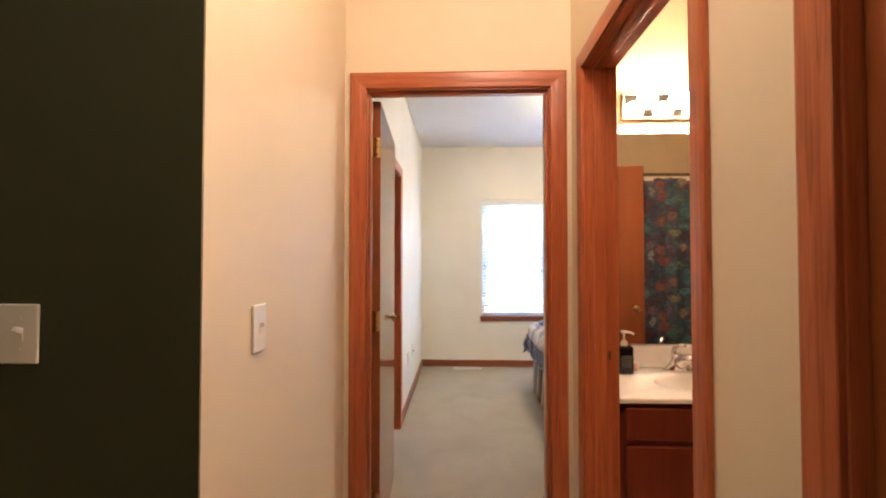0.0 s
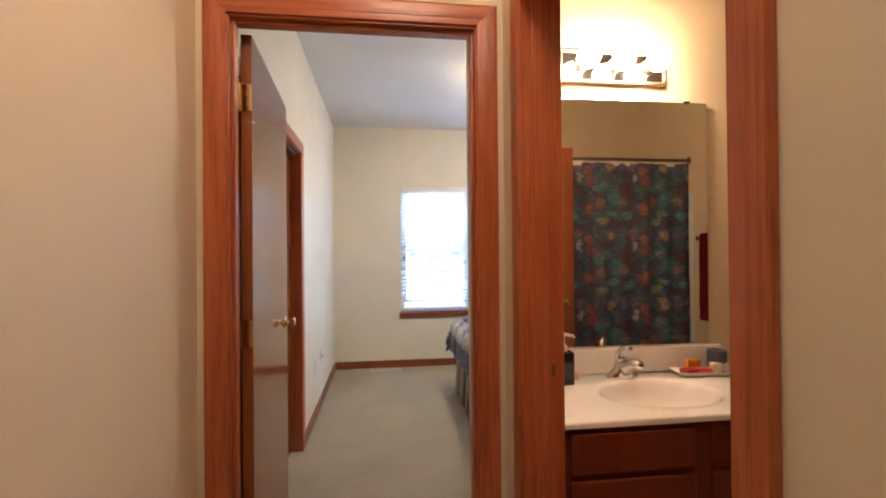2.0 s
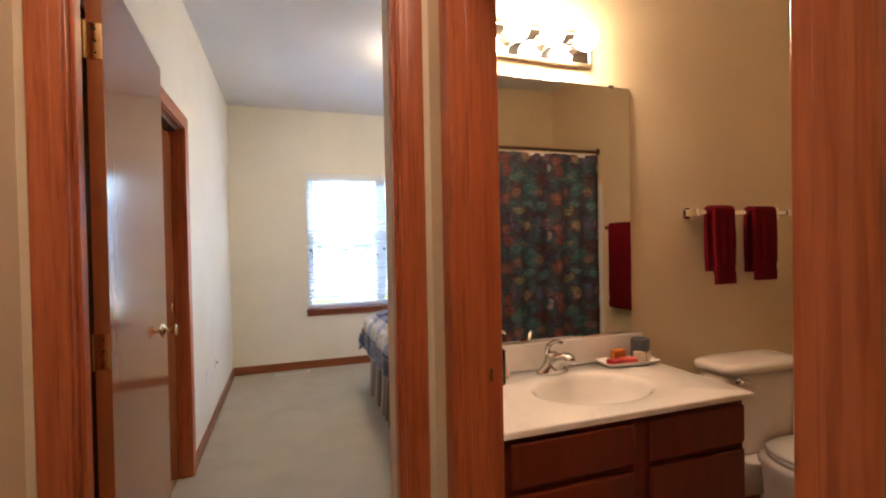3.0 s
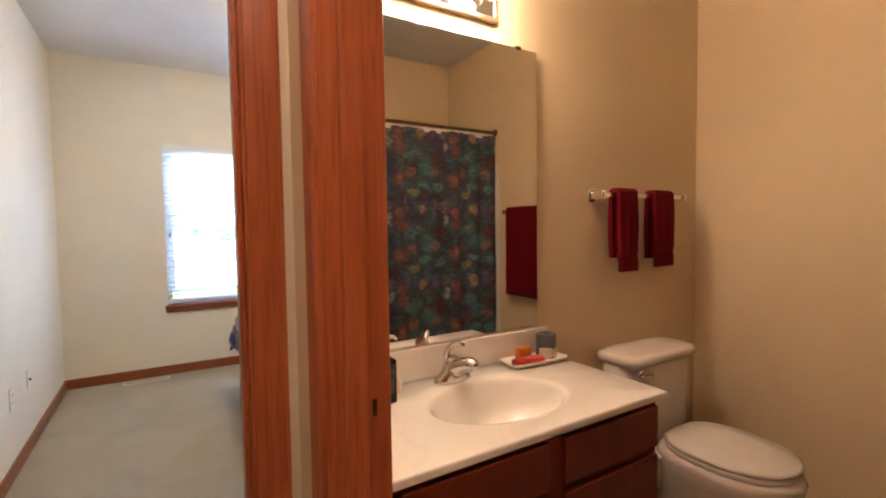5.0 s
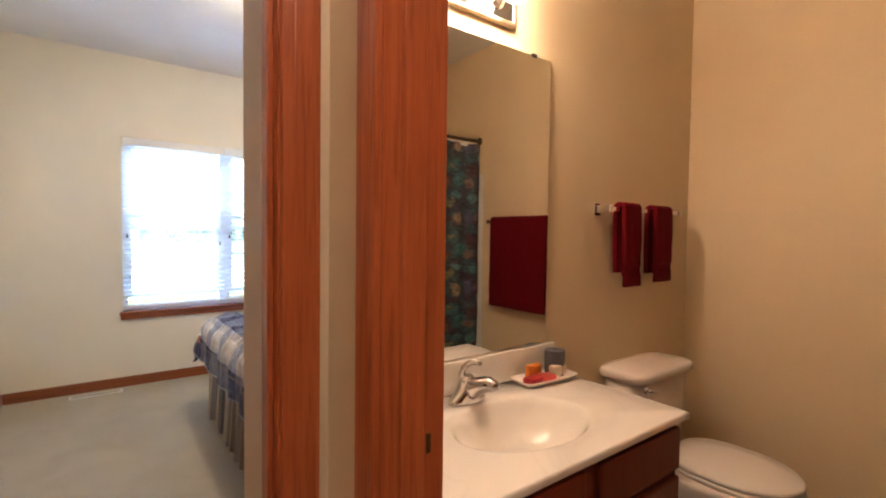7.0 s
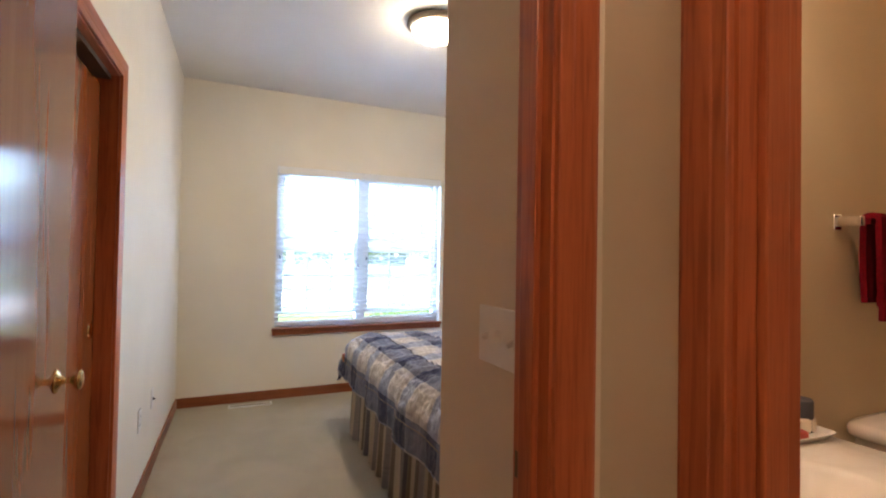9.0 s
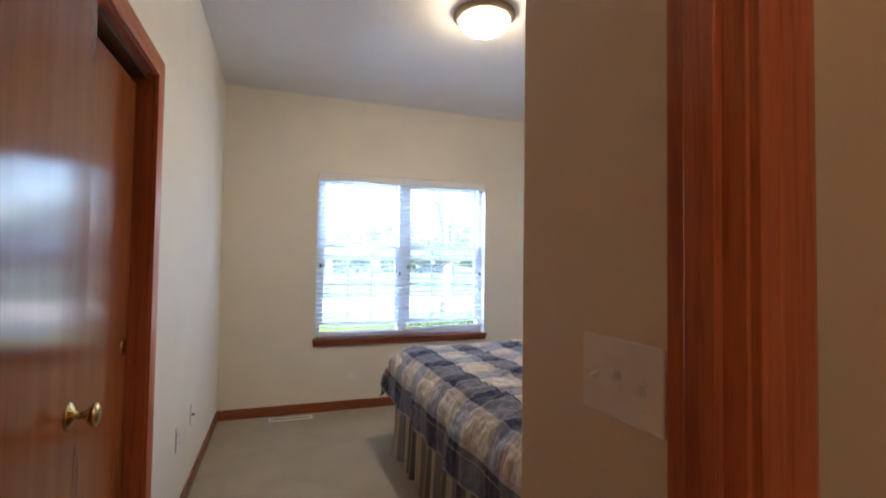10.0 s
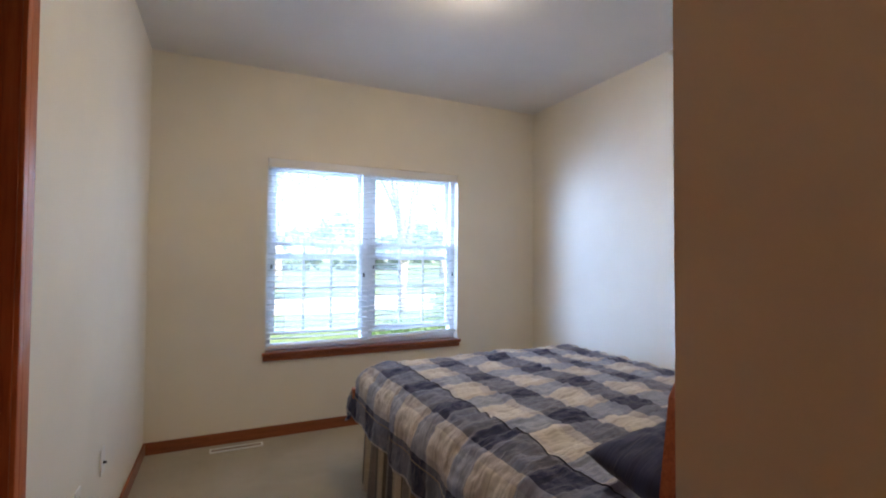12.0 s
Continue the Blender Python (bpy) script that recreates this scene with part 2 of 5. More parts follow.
def plaid_mat(name, skirt=False):
    """Woven plaid on the UV map, in metres: cream and grey ground with navy and brown bands."""
    m, nt, b = node_mat(name)
    uv = nt.nodes.new("ShaderNodeUVMap")
    sp = nt.nodes.new("ShaderNodeSeparateXYZ")
    link(nt, uv.outputs[0], sp.inputs[0])

    def bands(sock, period, stops):
        d = nt.nodes.new("ShaderNodeMath")
        d.operation = "DIVIDE"
        d.inputs[1].default_value = period
        link(nt, sock, d.inputs[0])
        f = nt.nodes.new("ShaderNodeMath")
        f.operation = "FRACT"
        link(nt, d.outputs[0], f.inputs[0])
        return ramp(nt, f.outputs[0], stops, "CONSTANT")

    cream = (0.79, 0.76, 0.73)
    if skirt:
        c = bands(sp.outputs[0], 0.24, [(0.0, (0.54, 0.45, 0.34)), (0.24, (0.19, 0.14, 0.105)), (0.36, (0.44, 0.36, 0.27)), (0.52, (0.085, 0.08, 0.10)), (0.62, (0.26, 0.23, 0.22)), (0.80, (0.15, 0.11, 0.085))])
    else:
        dark = (0.26, 0.315, 0.50)
        a = bands(sp.outputs[0], 0.325, [(0.0, dark), (0.17, (0.84, 0.84, 0.92)), (0.26, (1, 1, 1)), (0.60, (0.76, 0.76, 0.84)), (0.738, dark)])
        inside = bands(sp.outputs[0], 0.325, [(0.0, (1, 1, 1)), (0.17, (0, 0, 0)), (0.738, (1, 1, 1))])
        pale = bands(sp.outputs[1], 0.335, [(0.0, (1, 1, 1)), (0.075, (0.49, 0.57, 0.80)), (0.46, (0.84, 0.80, 0.78)), (0.58, (1, 1, 1)), (0.84, (0.86, 0.84, 0.84))])
        deep = bands(sp.outputs[1], 0.335, [(0.0, (1, 0.96, 0.94)), (0.075, (0.10, 0.13, 0.31)), (0.46, (0.74, 0.68, 0.66)), (0.58, (1, 0.96, 0.94)), (0.84, (0.80, 0.80, 0.84))])
        w = mix(nt, pale, deep, inside)
        fine = nt.nodes.new("ShaderNodeTexNoise")
        fine.noise_dimensions = "1D"
        fine.inputs["Scale"].default_value = 75
        link(nt, sp.outputs[1], fine.inputs["W"])
        w = mix(nt, w, ramp(nt, fine.outputs["Fac"], [(0.35, (0.55, 0.53, 0.52)), (0.6, (1.0, 1.0, 1.0))]), 0.5, "MULTIPLY")
        c = mix(nt, mix(nt, cream, a, 1.0, "MULTIPLY"), w, 1.0, "MULTIPLY")
    thread = nt.nodes.new("ShaderNodeTexNoise")
    thread.inputs["Scale"].default_value = 320
    link(nt, uv.outputs[0], thread.inputs["Vector"])
    th = ramp(nt, thread.outputs["Fac"], [(0.3, (0.72, 0.72, 0.74)), (0.65, (1, 1, 1))])
    link(nt, mix(nt, c, th, 0.6, "MULTIPLY"), b.inputs["Base Color"])
    b.inputs["Roughness"].default_value = 0.8
    b.inputs["Sheen Weight"].default_value = 0.2
    mp = nt.nodes.new("ShaderNodeMapping")
    mp.inputs["Scale"].default_value = (1.0, 3.2, 1.0)
    mp.inputs["Rotation"].default_value = (0, 0, 0.35)
    link(nt, uv.outputs[0], mp.inputs["Vector"])
    wr = noise_tex(nt, mp.outputs[0], 10, 6, 0.68, 0.3)
    hsum = nt.nodes.new("ShaderNodeMath")
    hsum.operation = "MULTIPLY_ADD"
    hsum.inputs[1].default_value = 0.05
    link(nt, thread.outputs["Fac"], hsum.inputs[0])
    link(nt, wr, hsum.inputs[2])
    bump(nt, b, hsum.outputs[0], 0.9, 0.018)
    return m


OAK = ((0.345, 0.084, 0.031), (0.44, 0.118, 0.044), (0.535, 0.158, 0.061))
SLAB = ((0.245, 0.070, 0.023), (0.275, 0.082, 0.028), (0.31, 0.098, 0.036))
CHERRY = ((0.145, 0.024, 0.010), (0.17, 0.030, 0.012), (0.20, 0.037, 0.015))
M_WALL = paint("cream_wall_paint", (0.77, 0.665, 0.515))
M_BATH = paint("tan_wall_paint", (0.745, 0.592, 0.375))
M_BEDWALL = paint("bedroom_wall_paint", (0.81, 0.765, 0.67))
M_GREEN = paint("dark_olive_wall_paint", (0.040, 0.045, 0.017), 0.8, 0.15)
M_CEIL = paint("white_ceiling_paint", (0.78, 0.77, 0.75), 0.85)
M_OAK_X, M_OAK_Y, M_OAK_Z = (wood("stained_oak_" + n, k, OAK) for k, n in enumerate("xyz"))
# the oak again, its colour darkened to put shade on baseboards and sill
OAK_SHADED = ((0.185, 0.050, 0.019), (0.26, 0.077, 0.029), (0.34, 0.108, 0.042))
M_BASE_X, M_BASE_Y = wood("shaded_oak_x", 0, OAK_SHADED), wood("shaded_oak_y", 1, OAK_SHADED)
M_SLAB = wood("oak_veneer", 2, SLAB, 0.12, 0.2, 0.15)
M_CHERRY = wood("cherry_cabinet", 2, CHERRY, 0.3, 0.4)
M_CARPET = carpet_mat()
M_MARBLE = marble_mat()
M_PORC = plain("white_porcelain", (0.80, 0.73, 0.655), 0.1, var=0.02, scale=6)
M_SEAT = plain("white_seat_plastic", (0.80, 0.76, 0.70), 0.22, var=0.02, scale=6)
M_CHROME = plain("chrome", (0.82, 0.82, 0.83), 0.08, 1.0, var=0.02)
# faucet chrome, colour lowered to stand in for its dark reflections
M_TAP = plain("darkened_chrome", (0.58, 0.56, 0.55), 0.10, 1.0, var=0.03)
M_BRASS = plain("polished_brass", (0.62, 0.45, 0.21), 0.16, 1.0)
M_AGED = plain("aged_brass", (0.40, 0.32, 0.23), 0.35, 0.9)
M_BRONZE = plain("antique_bronze", (0.16, 0.10, 0.06), 0.35, 0.8)
M_MIRROR = plain("mirror_silver", (0.88, 0.89, 0.87), 0.0, 1.0, var=0.0)
M_PLATE = plain("white_plastic_plate", (0.80, 0.78, 0.74), 0.35, var=0.02)
M_TOWEL = plain("dark_red_terry", (0.135, 0.0035, 0.0085), 0.95, spec=0.1, var=0.3, scale=160, relief=0.8)
M_CURTAIN = curtain_mat()
M_TUB = plain("white_acrylic", (0.80, 0.78, 0.74), 0.2, var=0.02)
M_BULB = glow("lit_bulb", (1.0, 0.735, 0.545), LAMP_BATH)
M_DOME = glow("lit_glass_dome", (1.0, 0.80, 0.55), LAMP_BED)
M_VINYL = plain("white_vinyl", (0.80, 0.81, 0.82), 0.4, var=0.02)
M_DARK = plain("dark_slot", (0.02, 0.018, 0.015), 0.6)
M_PLAID = plaid_mat("plaid_comforter")
M_SKIRT = plaid_mat("striped_bed_skirt", True)
M_TILE = plain("beige_vinyl_floor", (0.42, 0.36, 0.28), 0.4, var=0.15, scale=8)


def glass_mat():
    m, nt, b = node_mat("window_glass")
    b.inputs["Base Color"].default_value = (1, 1, 1, 1)
    b.inputs["Roughness"].default_value = 0.0
    b.inputs["Transmission Weight"].default_value = 1.0
    b.inputs["IOR"].default_value = 1.1
    # translucent share stands in for lens glare that washes out the view
    glare_veil = nt.nodes.new("ShaderNodeBsdfTranslucent")
    glare_veil.inputs[0].default_value = (0.86, 0.88, 0.88, 1)
    mx = nt.nodes.new("ShaderNodeMixShader")
    mx.inputs[0].default_value = 0.07
    link(nt, b.outputs[0], mx.inputs[1])
    link(nt, glare_veil.outputs[0], mx.inputs[2])
    link(nt, mx.outputs[0], nt.nodes["Material Output"].inputs[0])
    return m


def slat_mat():
    m, nt, b = node_mat("white_blind_slat")
    v = coords(nt)
    c = ramp(nt, noise_tex(nt, v, 9, 3), [(0.3, (0.78, 0.79, 0.80)), (0.7, (0.84, 0.84, 0.84))])
    link(nt, c, b.inputs["Base Color"])
    b.inputs["Roughness"].default_value = 0.45
    tr = nt.nodes.new("ShaderNodeBsdfTranslucent")
    tr.inputs[0].default_value = (0.8, 0.82, 0.85, 1)
    mx = nt.nodes.new("ShaderNodeMixShader")
    mx.inputs[0].default_value = 0.25
    link(nt, b.outputs[0], mx.inputs[1])
    link(nt, tr.outputs[0], mx.inputs[2])
    link(nt, mx.outputs[0], nt.nodes["Material Output"].inputs[0])
    return m


M_GLASS = glass_mat()
M_SLAT = slat_mat()

# ---- plan ----
CEIL = 2.745
HL, HR = -0.318, 0.643          # hall walls
BL, BR = -0.300, 2.865          # bedroom walls
BATH_L, BATH_R = 0.754, 2.70    # bathroom walls
Y_GREEN, Y_DOOR, Y_DOOR2 = 0.999, 2.085, 2.168
Y_MIRROR, Y_BED_S, Y_WIN = 2.412, 2.605, 5.92
ENTRY_R = 0.617
Y_TUB0, Y_TUB1 = 0.09, 0.77
BACK, WEST = -3.2, -3.4


def structure(name, bm, mat, label, cat="wall"):
    return tagged(part(name, bm, mat), label, cat, kind="structure")


structure("floor", box((WEST - 0.2, BACK - 0.2, -0.12), (3.05, 6.08, 0.0)), M_CARPET, "beige cut-pile carpet with faint vacuum marks", "carpet floor")
structure("floor_bath", box((BATH_L - 0.06, Y_TUB1 + 0.001, 0.0), (BATH_R, Y_MIRROR, 0.006)), M_TILE, "beige sheet vinyl bathroom floor", "floor")
structure("ceiling", box((WEST - 0.2, BACK - 0.2, CEIL), (3.05, 6.08, CEIL + 0.15)), M_CEIL, "matt white painted ceiling", "ceiling")

# hall
structure("wall_hall_left", boxes(((HL - 0.115, Y_GREEN + 0.002, 0), (HL, Y_DOOR2, CEIL))), M_WALL, "cream painted hallway wall")
structure("wall_green", box((WEST, Y_GREEN, 0), (HL - 0.003, Y_GREEN + 0.001, CEIL)), M_GREEN, "dark olive green painted wall")
structure("wall_green_core", box((WEST, Y_GREEN + 0.002, 0), (HL - 0.117, Y_GREEN + 0.1, CEIL)), M_WALL, "cream painted wall")
D0, D1, DH = -0.222, 0.549, 2.05   # bedroom door opening between jambs
JT = 0.019
structure("wall_bedroom_door", boxes(((HL, Y_DOOR, 0), (D0 - JT, Y_DOOR2, CEIL)), ((D1 + JT, Y_DOOR, 0), (HR, Y_DOOR2, CEIL)), ((D0 - JT, Y_DOOR, DH + JT), (D1 + JT, Y_DOOR2, CEIL))), M_WALL, "cream painted wall round the bedroom door")
B0, B1 = 1.081, 1.882              # bathroom door opening
L0, L1 = -0.047, 0.717                # linen door opening
hr = []
for a, b in ((BACK, L0 - JT), (L1 + JT, B0 - JT), (B1 + JT, Y_DOOR2)):
    hr.append(((HR, a, 0), (BATH_L, b, CEIL)))
for a, b in ((L0, L1), (B0, B1)):
    hr.append(((HR, a - JT, DH + JT), (BATH_L, b + JT, CEIL)))
for lo, hi in hr:
    structure("wall_hall_right", box(lo, hi), M_WALL, "cream painted hallway wall beside a doorway" if lo[2] == 0 else "cream painted wall above a doorway")

# living room shell behind the camera
structure("wall_living_west", box((WEST - 0.1, BACK, 0), (WEST, Y_GREEN + 0.1, CEIL)), M_GREEN, "dark olive green painted wall")
structure("wall_living_back", box((WEST - 0.1, BACK - 0.1, 0), (BATH_L, BACK, CEIL)), M_WALL, "cream painted wall")

# bathroom shell
structure("wall_bath_right", box((BATH_R, -0.02, 0), (BATH_R + 0.115, Y_MIRROR - 0.001, CEIL)), M_BATH, "tan painted bathroom wall")
structure("wall_mirror", box((BATH_L, Y_MIRROR, 0), (BR + 0.1, Y_MIRROR + 0.05, CEIL)), M_BATH, "tan painted bathroom wall behind the vanity")
structure("wall_bedroom_south", box((ENTRY_R, Y_MIRROR + 0.05, 0), (BR + 0.1, Y_BED_S, CEIL)), M_WALL, "cream painted wall at the head of the bed")
structure("wall_entry_right", box((ENTRY_R, Y_DOOR2, 0), (BATH_L, Y_MIRROR + 0.05, CEIL)), M_WALL, "cream painted wall beside the bedroom entry")
structure("wall_bath_south", box((1.18, Y_TUB0 - 0.1, 0), (BATH_R, Y_TUB0, CEIL)), M_BATH, "tan painted wall behind the tub")
structure("wall_linen", boxes(((1.10, Y_TUB0 - 0.1, 0), (1.18, Y_TUB1, CEIL)), ((BATH_L, Y_TUB1 - 0.08, 0), (1.10, Y_TUB1, CEIL)), ((BATH_L, Y_TUB0 - 0.2, 0), (1.18, Y_TUB0 - 0.1, CEIL))), M_BATH, "tan painted wall round the linen closet")

# bedroom shell
C0, C1, CH = 2.285, 3.756, 1.983    # closet opening
structure("wall_bedroom_left", boxes(((BL - 0.115, Y_DOOR2, 0), (BL, C0 - JT, CEIL)), ((BL - 0.115, C1 + JT, 0), (BL, Y_WIN, CEIL)), ((BL - 0.115, C0 - JT, CH + JT), (BL, C1 + JT, CEIL))), M_BEDWALL, "cream painted bedroom wall with a closet opening")
structure("wall_closet", boxes(((-1.05, 2.1, 0), (-0.95, 4.0, CEIL)), ((-0.95, 2.1, 0), (BL - 0.115, 2.2, CEIL)), ((-0.95, 3.9, 0), (BL - 0.115, 4.0, CEIL))), M_BEDWALL, "cream painted closet wall")
structure("wall_bedroom_right", box((BR, Y_BED_S, 0), (BR + 0.115, Y_WIN + 0.16, CEIL)), M_BEDWALL, "cream painted bedroom wall")
W0, W1, WZ0, WZ1 = 0.452, 2.05, 0.625, 2.08
structure("wall_window", boxes(((BL - 0.115, Y_WIN, 0), (W0, Y_WIN + 0.16, CEIL)), ((W1, Y_WIN, 0), (BR, Y_WIN + 0.16, CEIL)), ((W0, Y_WIN, 0), (W1, Y_WIN + 0.16, WZ0 - 0.025)), ((W0, Y_WIN, WZ1), (W1, Y_WIN + 0.16, CEIL))), M_BEDWALL, "cream painted bedroom wall round the window")

# ---- doors and trim ----
PROFILE = [(0, 0), (0, 0.0095), (0.002, 0.0110), (0.011, 0.0119), (0.020, 0.0124), (0.023, 0.0133), (0.036, 0.0144), (0.050, 0.0151), (0.060, 0.0152), (0.066, 0.0135), (0.068, 0.010), (0.068, 0)]


def casing(parent, o, adir, ndir, a0, a1, top, mats, width=0.068):
    """Moulded trim on three sides of an opening, mitred at its corners."""
    o, adir, ndir = Vector(o), Vector(adir), Vector(ndir)
    k = width / 0.068
    prof = [(u * k, h) for u, h in PROFILE]

    def sweep(name, f, mat):
        bm = loft([[o + adir * f(u, e)[0] + Vector((0, 0, f(u, e)[1])) + ndir * h for u, h in prof] for e in (0, 1)])
        part(name, bm, mat, parent)

    sweep("side_casing", lambda u, e: (a0 - u, (top + u) * e), mats[0])
    sweep("side_casing", lambda u, e: (a1 + u, (top + u) * e), mats[0])
    sweep("head_casing", lambda u, e: (a0 - u if e == 0 else a1 + u, top + u), mats[1])


def knob(parent, at, direction, mat=None, r=0.027):
    """A round door knob on its rose, standing out along direction."""
    m = look(at, Vector(at) - Vector(direction))
    prof = [(0.0, 0.0), (0.027, 0.0), (0.0275, 0.002), (0.024, 0.0045), (0.016, 0.008), (0.0095, 0.012), (0.0075, 0.017), (0.0075, 0.026), (0.010, 0.030), (r * 0.70, 0.036), (r * 0.84, 0.042), (r * 0.82, 0.047), (r * 0.5, 0.050), (0, 0.051)]
    return part("door_handle", lathe(prof, m, 24), mat or M_BRASS, parent, "round polished brass knob", True)


def hinge(parent, at, adir, ndir):
    """One leaf with three screws and a barrel."""
    x, y, z = at
    bm = bmesh.new()
    add_box(bm, (x, y - 0.0012, z - 0.045), (x + adir * 0.03, y + 0.0005, z + 0.045), 0.0006)
    h = part("hinge", bm, M_BRASS, parent, "brass butt hinge")
    part("barrel", lathe([(0, -0.047), (0.006, -0.047), (0.0065, -0.02), (0.006, -0.015), (0.0065, 0.015), (0.006, 0.02), (0.006, 0.047), (0, 0.05)], pose(x - adir * 0.007, y - 0.003, z), 12), M_BRASS, h)
    for dz in (-0.03, 0, 0.03):
        part("screw", lathe([(0, 0), (0.0035, 0), (0.003, 0.001), (0, 0.0012)], pose(x + adir * 0.015, y - 0.0012, z + dz, 90), 10), M_DARK, h)


# bedroom doorway
fr = thing("door_frame_1", ((D0 + D1) / 2, Y_DOOR, 0), "reddish stained oak frame of the bedroom doorway with moulded casing", "door frame", kind="structure")
part("jamb", box((D0 - JT, Y_DOOR - 0.001, 0), (D0, Y_DOOR2 + 0.001, DH)), M_OAK_Z, fr)
part("jamb", box((D1, Y_DOOR - 0.001, 0), (D1 + JT, Y_DOOR2 + 0.001, DH)), M_OAK_Z, fr)
part("head_jamb", box((D0 - JT, Y_DOOR - 0.001, DH), (D1 + JT, Y_DOOR2 + 0.001, DH + JT)), M_OAK_X, fr)
for lo, hi in (((D0, Y_DOOR + 0.022, 0), (D0 + 0.011, Y_DOOR + 0.058, DH)), ((D1 - 0.011, Y_DOOR + 0.022, 0), (D1, Y_DOOR + 0.058, DH)), ((D0 + 0.011, Y_DOOR + 0.022, DH - 0.011), (D1 - 0.011, Y_DOOR + 0.058, DH))):
    part("stop", box(lo, hi, 0.002), M_OAK_Z if hi[2] - lo[2] > 1 else M_OAK_X, fr)
casing(fr, (0, Y_DOOR - 0.001, 0), (1, 0, 0), (0, -1, 0), D0 - 0.005, D1 + 0.005, DH + 0.006, (M_OAK_Z, M_OAK_X))
casing(fr, (0, Y_DOOR2 + 0.001, 0), (1, 0, 0), (0, 1, 0), D0 - 0.005, D1 + 0.005, DH + 0.006, (M_OAK_Z, M_OAK_X), 0.058)
part("strike_plate", box((D1 - 0.0015, Y_DOOR + 0.068, 0.948), (D1 + 0.0005, Y_DOOR + 0.080, 0.988), 0.0005), M_BRONZE, fr, "dull brass strike plate")

# bedroom door, open at a right angle
dx, dy = D0 + 0.0045, Y_DOOR2 + 0.020
dm = pose(dx, dy, 0, 0, 0, 3.3)
door = tagged(part("door_1", box((0, 0, 0.012), (0.035, 0.770, 2.04), 0.0015, dm), M_SLAB), "flat oak veneer bedroom door standing open", "door", kind="structure")
knob(door, dm @ Vector((0.035, 0.684, 0.986)), dm.to_3x3() @ Vector((1, 0, 0)))
for z in (0.25, 1.05, 1.83):
    hinge(door, dm @ Vector((0.004, -0.0005, z)), 1, -1)

# bathroom doorway and its open door
fr = thing("door_frame_2", (HR, (B0 + B1) / 2, 0), "reddish stained oak frame of the bathroom doorway with moulded casing", "door frame", kind="structure")
part("jamb", box((HR - 0.001, B0 - JT, 0), (BATH_L + 0.001, B0, DH)), M_OAK_Z, fr)
part("jamb", box((HR - 0.001, B1, 0), (BATH_L + 0.001, B1 + JT, DH)), M_OAK_Z, fr)
part("head_jamb", box((HR - 0.001, B0 - JT, DH), (BATH_L + 0.001, B1 + JT, DH + JT)), M_OAK_Y, fr)
for lo, hi in (((HR + 0.03, B0, 0), (HR + 0.072, B0 + 0.011, DH)), ((HR + 0.03, B1 - 0.011, 0), (HR + 0.072, B1, DH)), ((HR + 0.03, B0 + 0.011, DH - 0.011), (HR + 0.072, B1 - 0.011, DH))):
    part("stop", box(lo, hi, 0.002), M_OAK_Z if hi[2] - lo[2] > 1 else M_OAK_Y, fr)
casing(fr, (HR - 0.001, 0, 0), (0, 1, 0), (-1, 0, 0), B0 - 0.005, B1 + 0.005, DH + 0.006, (M_OAK_Z, M_OAK_Y), 0.058)
casing(fr, (BATH_L + 0.001, 0, 0), (0, 1, 0), (1, 0, 0), B0 - 0.005, B1 + 0.005, DH + 0.006, (M_OAK_Z, M_OAK_Y), 0.058)
part("strike_plate", box((HR + 0.083, B1 - 0.0015, 0.954), (HR + 0.092, B1 + 0.0005, 0.986), 0.0005), M_BRONZE, fr, "dull brass strike plate")
door = tagged(part("door_2", box((BATH_L + 0.018, B0 - 0.0, 0.012), (BATH_L + 0.818, B0 + 0.035, 2.04), 0.0015), M_SLAB), "flat oak veneer bathroom door standing open", "door", kind="structure")
knob(door, (BATH_L + 0.755, B0 + 0.035, 0.955), (0, 1, 0))
knob(door, (BATH_L + 0.755, B0, 0.955), (0, -1, 0))

# closed linen closet door
fr = thing("door_frame_3", (HR, (L0 + L1) / 2, 0), "reddish stained oak frame of a hallway closet with moulded casing", "door frame", kind="structure")
part("jamb", box((HR - 0.001, L0 - JT, 0), (BATH_L + 0.001, L0, DH)), M_OAK_Z, fr)
part("jamb", box((HR - 0.001, L1, 0), (BATH_L + 0.001, L1 + JT, DH)), M_OAK_Z, fr)
part("head_jamb", box((HR - 0.001, L0 - JT, DH), (BATH_L + 0.001, L1 + JT, DH + JT)), M_OAK_Y, fr)
casing(fr, (HR - 0.001, 0, 0), (0, 1, 0), (-1, 0, 0), L0 - 0.005, L1 + 0.005, DH + 0.006, (M_OAK_Z, M_OAK_Y), 0.060)
door = tagged(part("door_3", box((HR + 0.022, L0 + 0.003, 0.012), (HR + 0.057, L1 - 0.003, 2.045), 0.0015), M_SLAB), "flat oak veneer closet door, closed", "door", kind="structure")
knob(door, (HR + 0.022, L0 + 0.065, 0.955), (-1, 0, 0))

# bedroom closet with two sliding doors
fr = thing("door_frame_4", (BL, (C0 + C1) / 2, 0), "reddish stained oak frame of the bedroom closet", "door frame", kind="structure")
part("jamb", box((BL - 0.116, C0 - JT, 0), (BL + 0.001, C0, CH)), M_OAK_Z, fr)
part("jamb", box((BL - 0.116, C1, 0), (BL + 0.001, C1 + JT, CH)), M_OAK_Z, fr)
part("head_jamb", box((BL - 0.116, C0 - JT, CH), (BL + 0.001, C1 + JT, CH + JT)), M_OAK_Y, fr)
casing(fr, (BL + 0.001, 0, 0), (0, 1, 0), (1, 0, 0), C0 - 0.005, C1 + 0.005, CH + 0.006, (M_OAK_Z, M_OAK_Y))
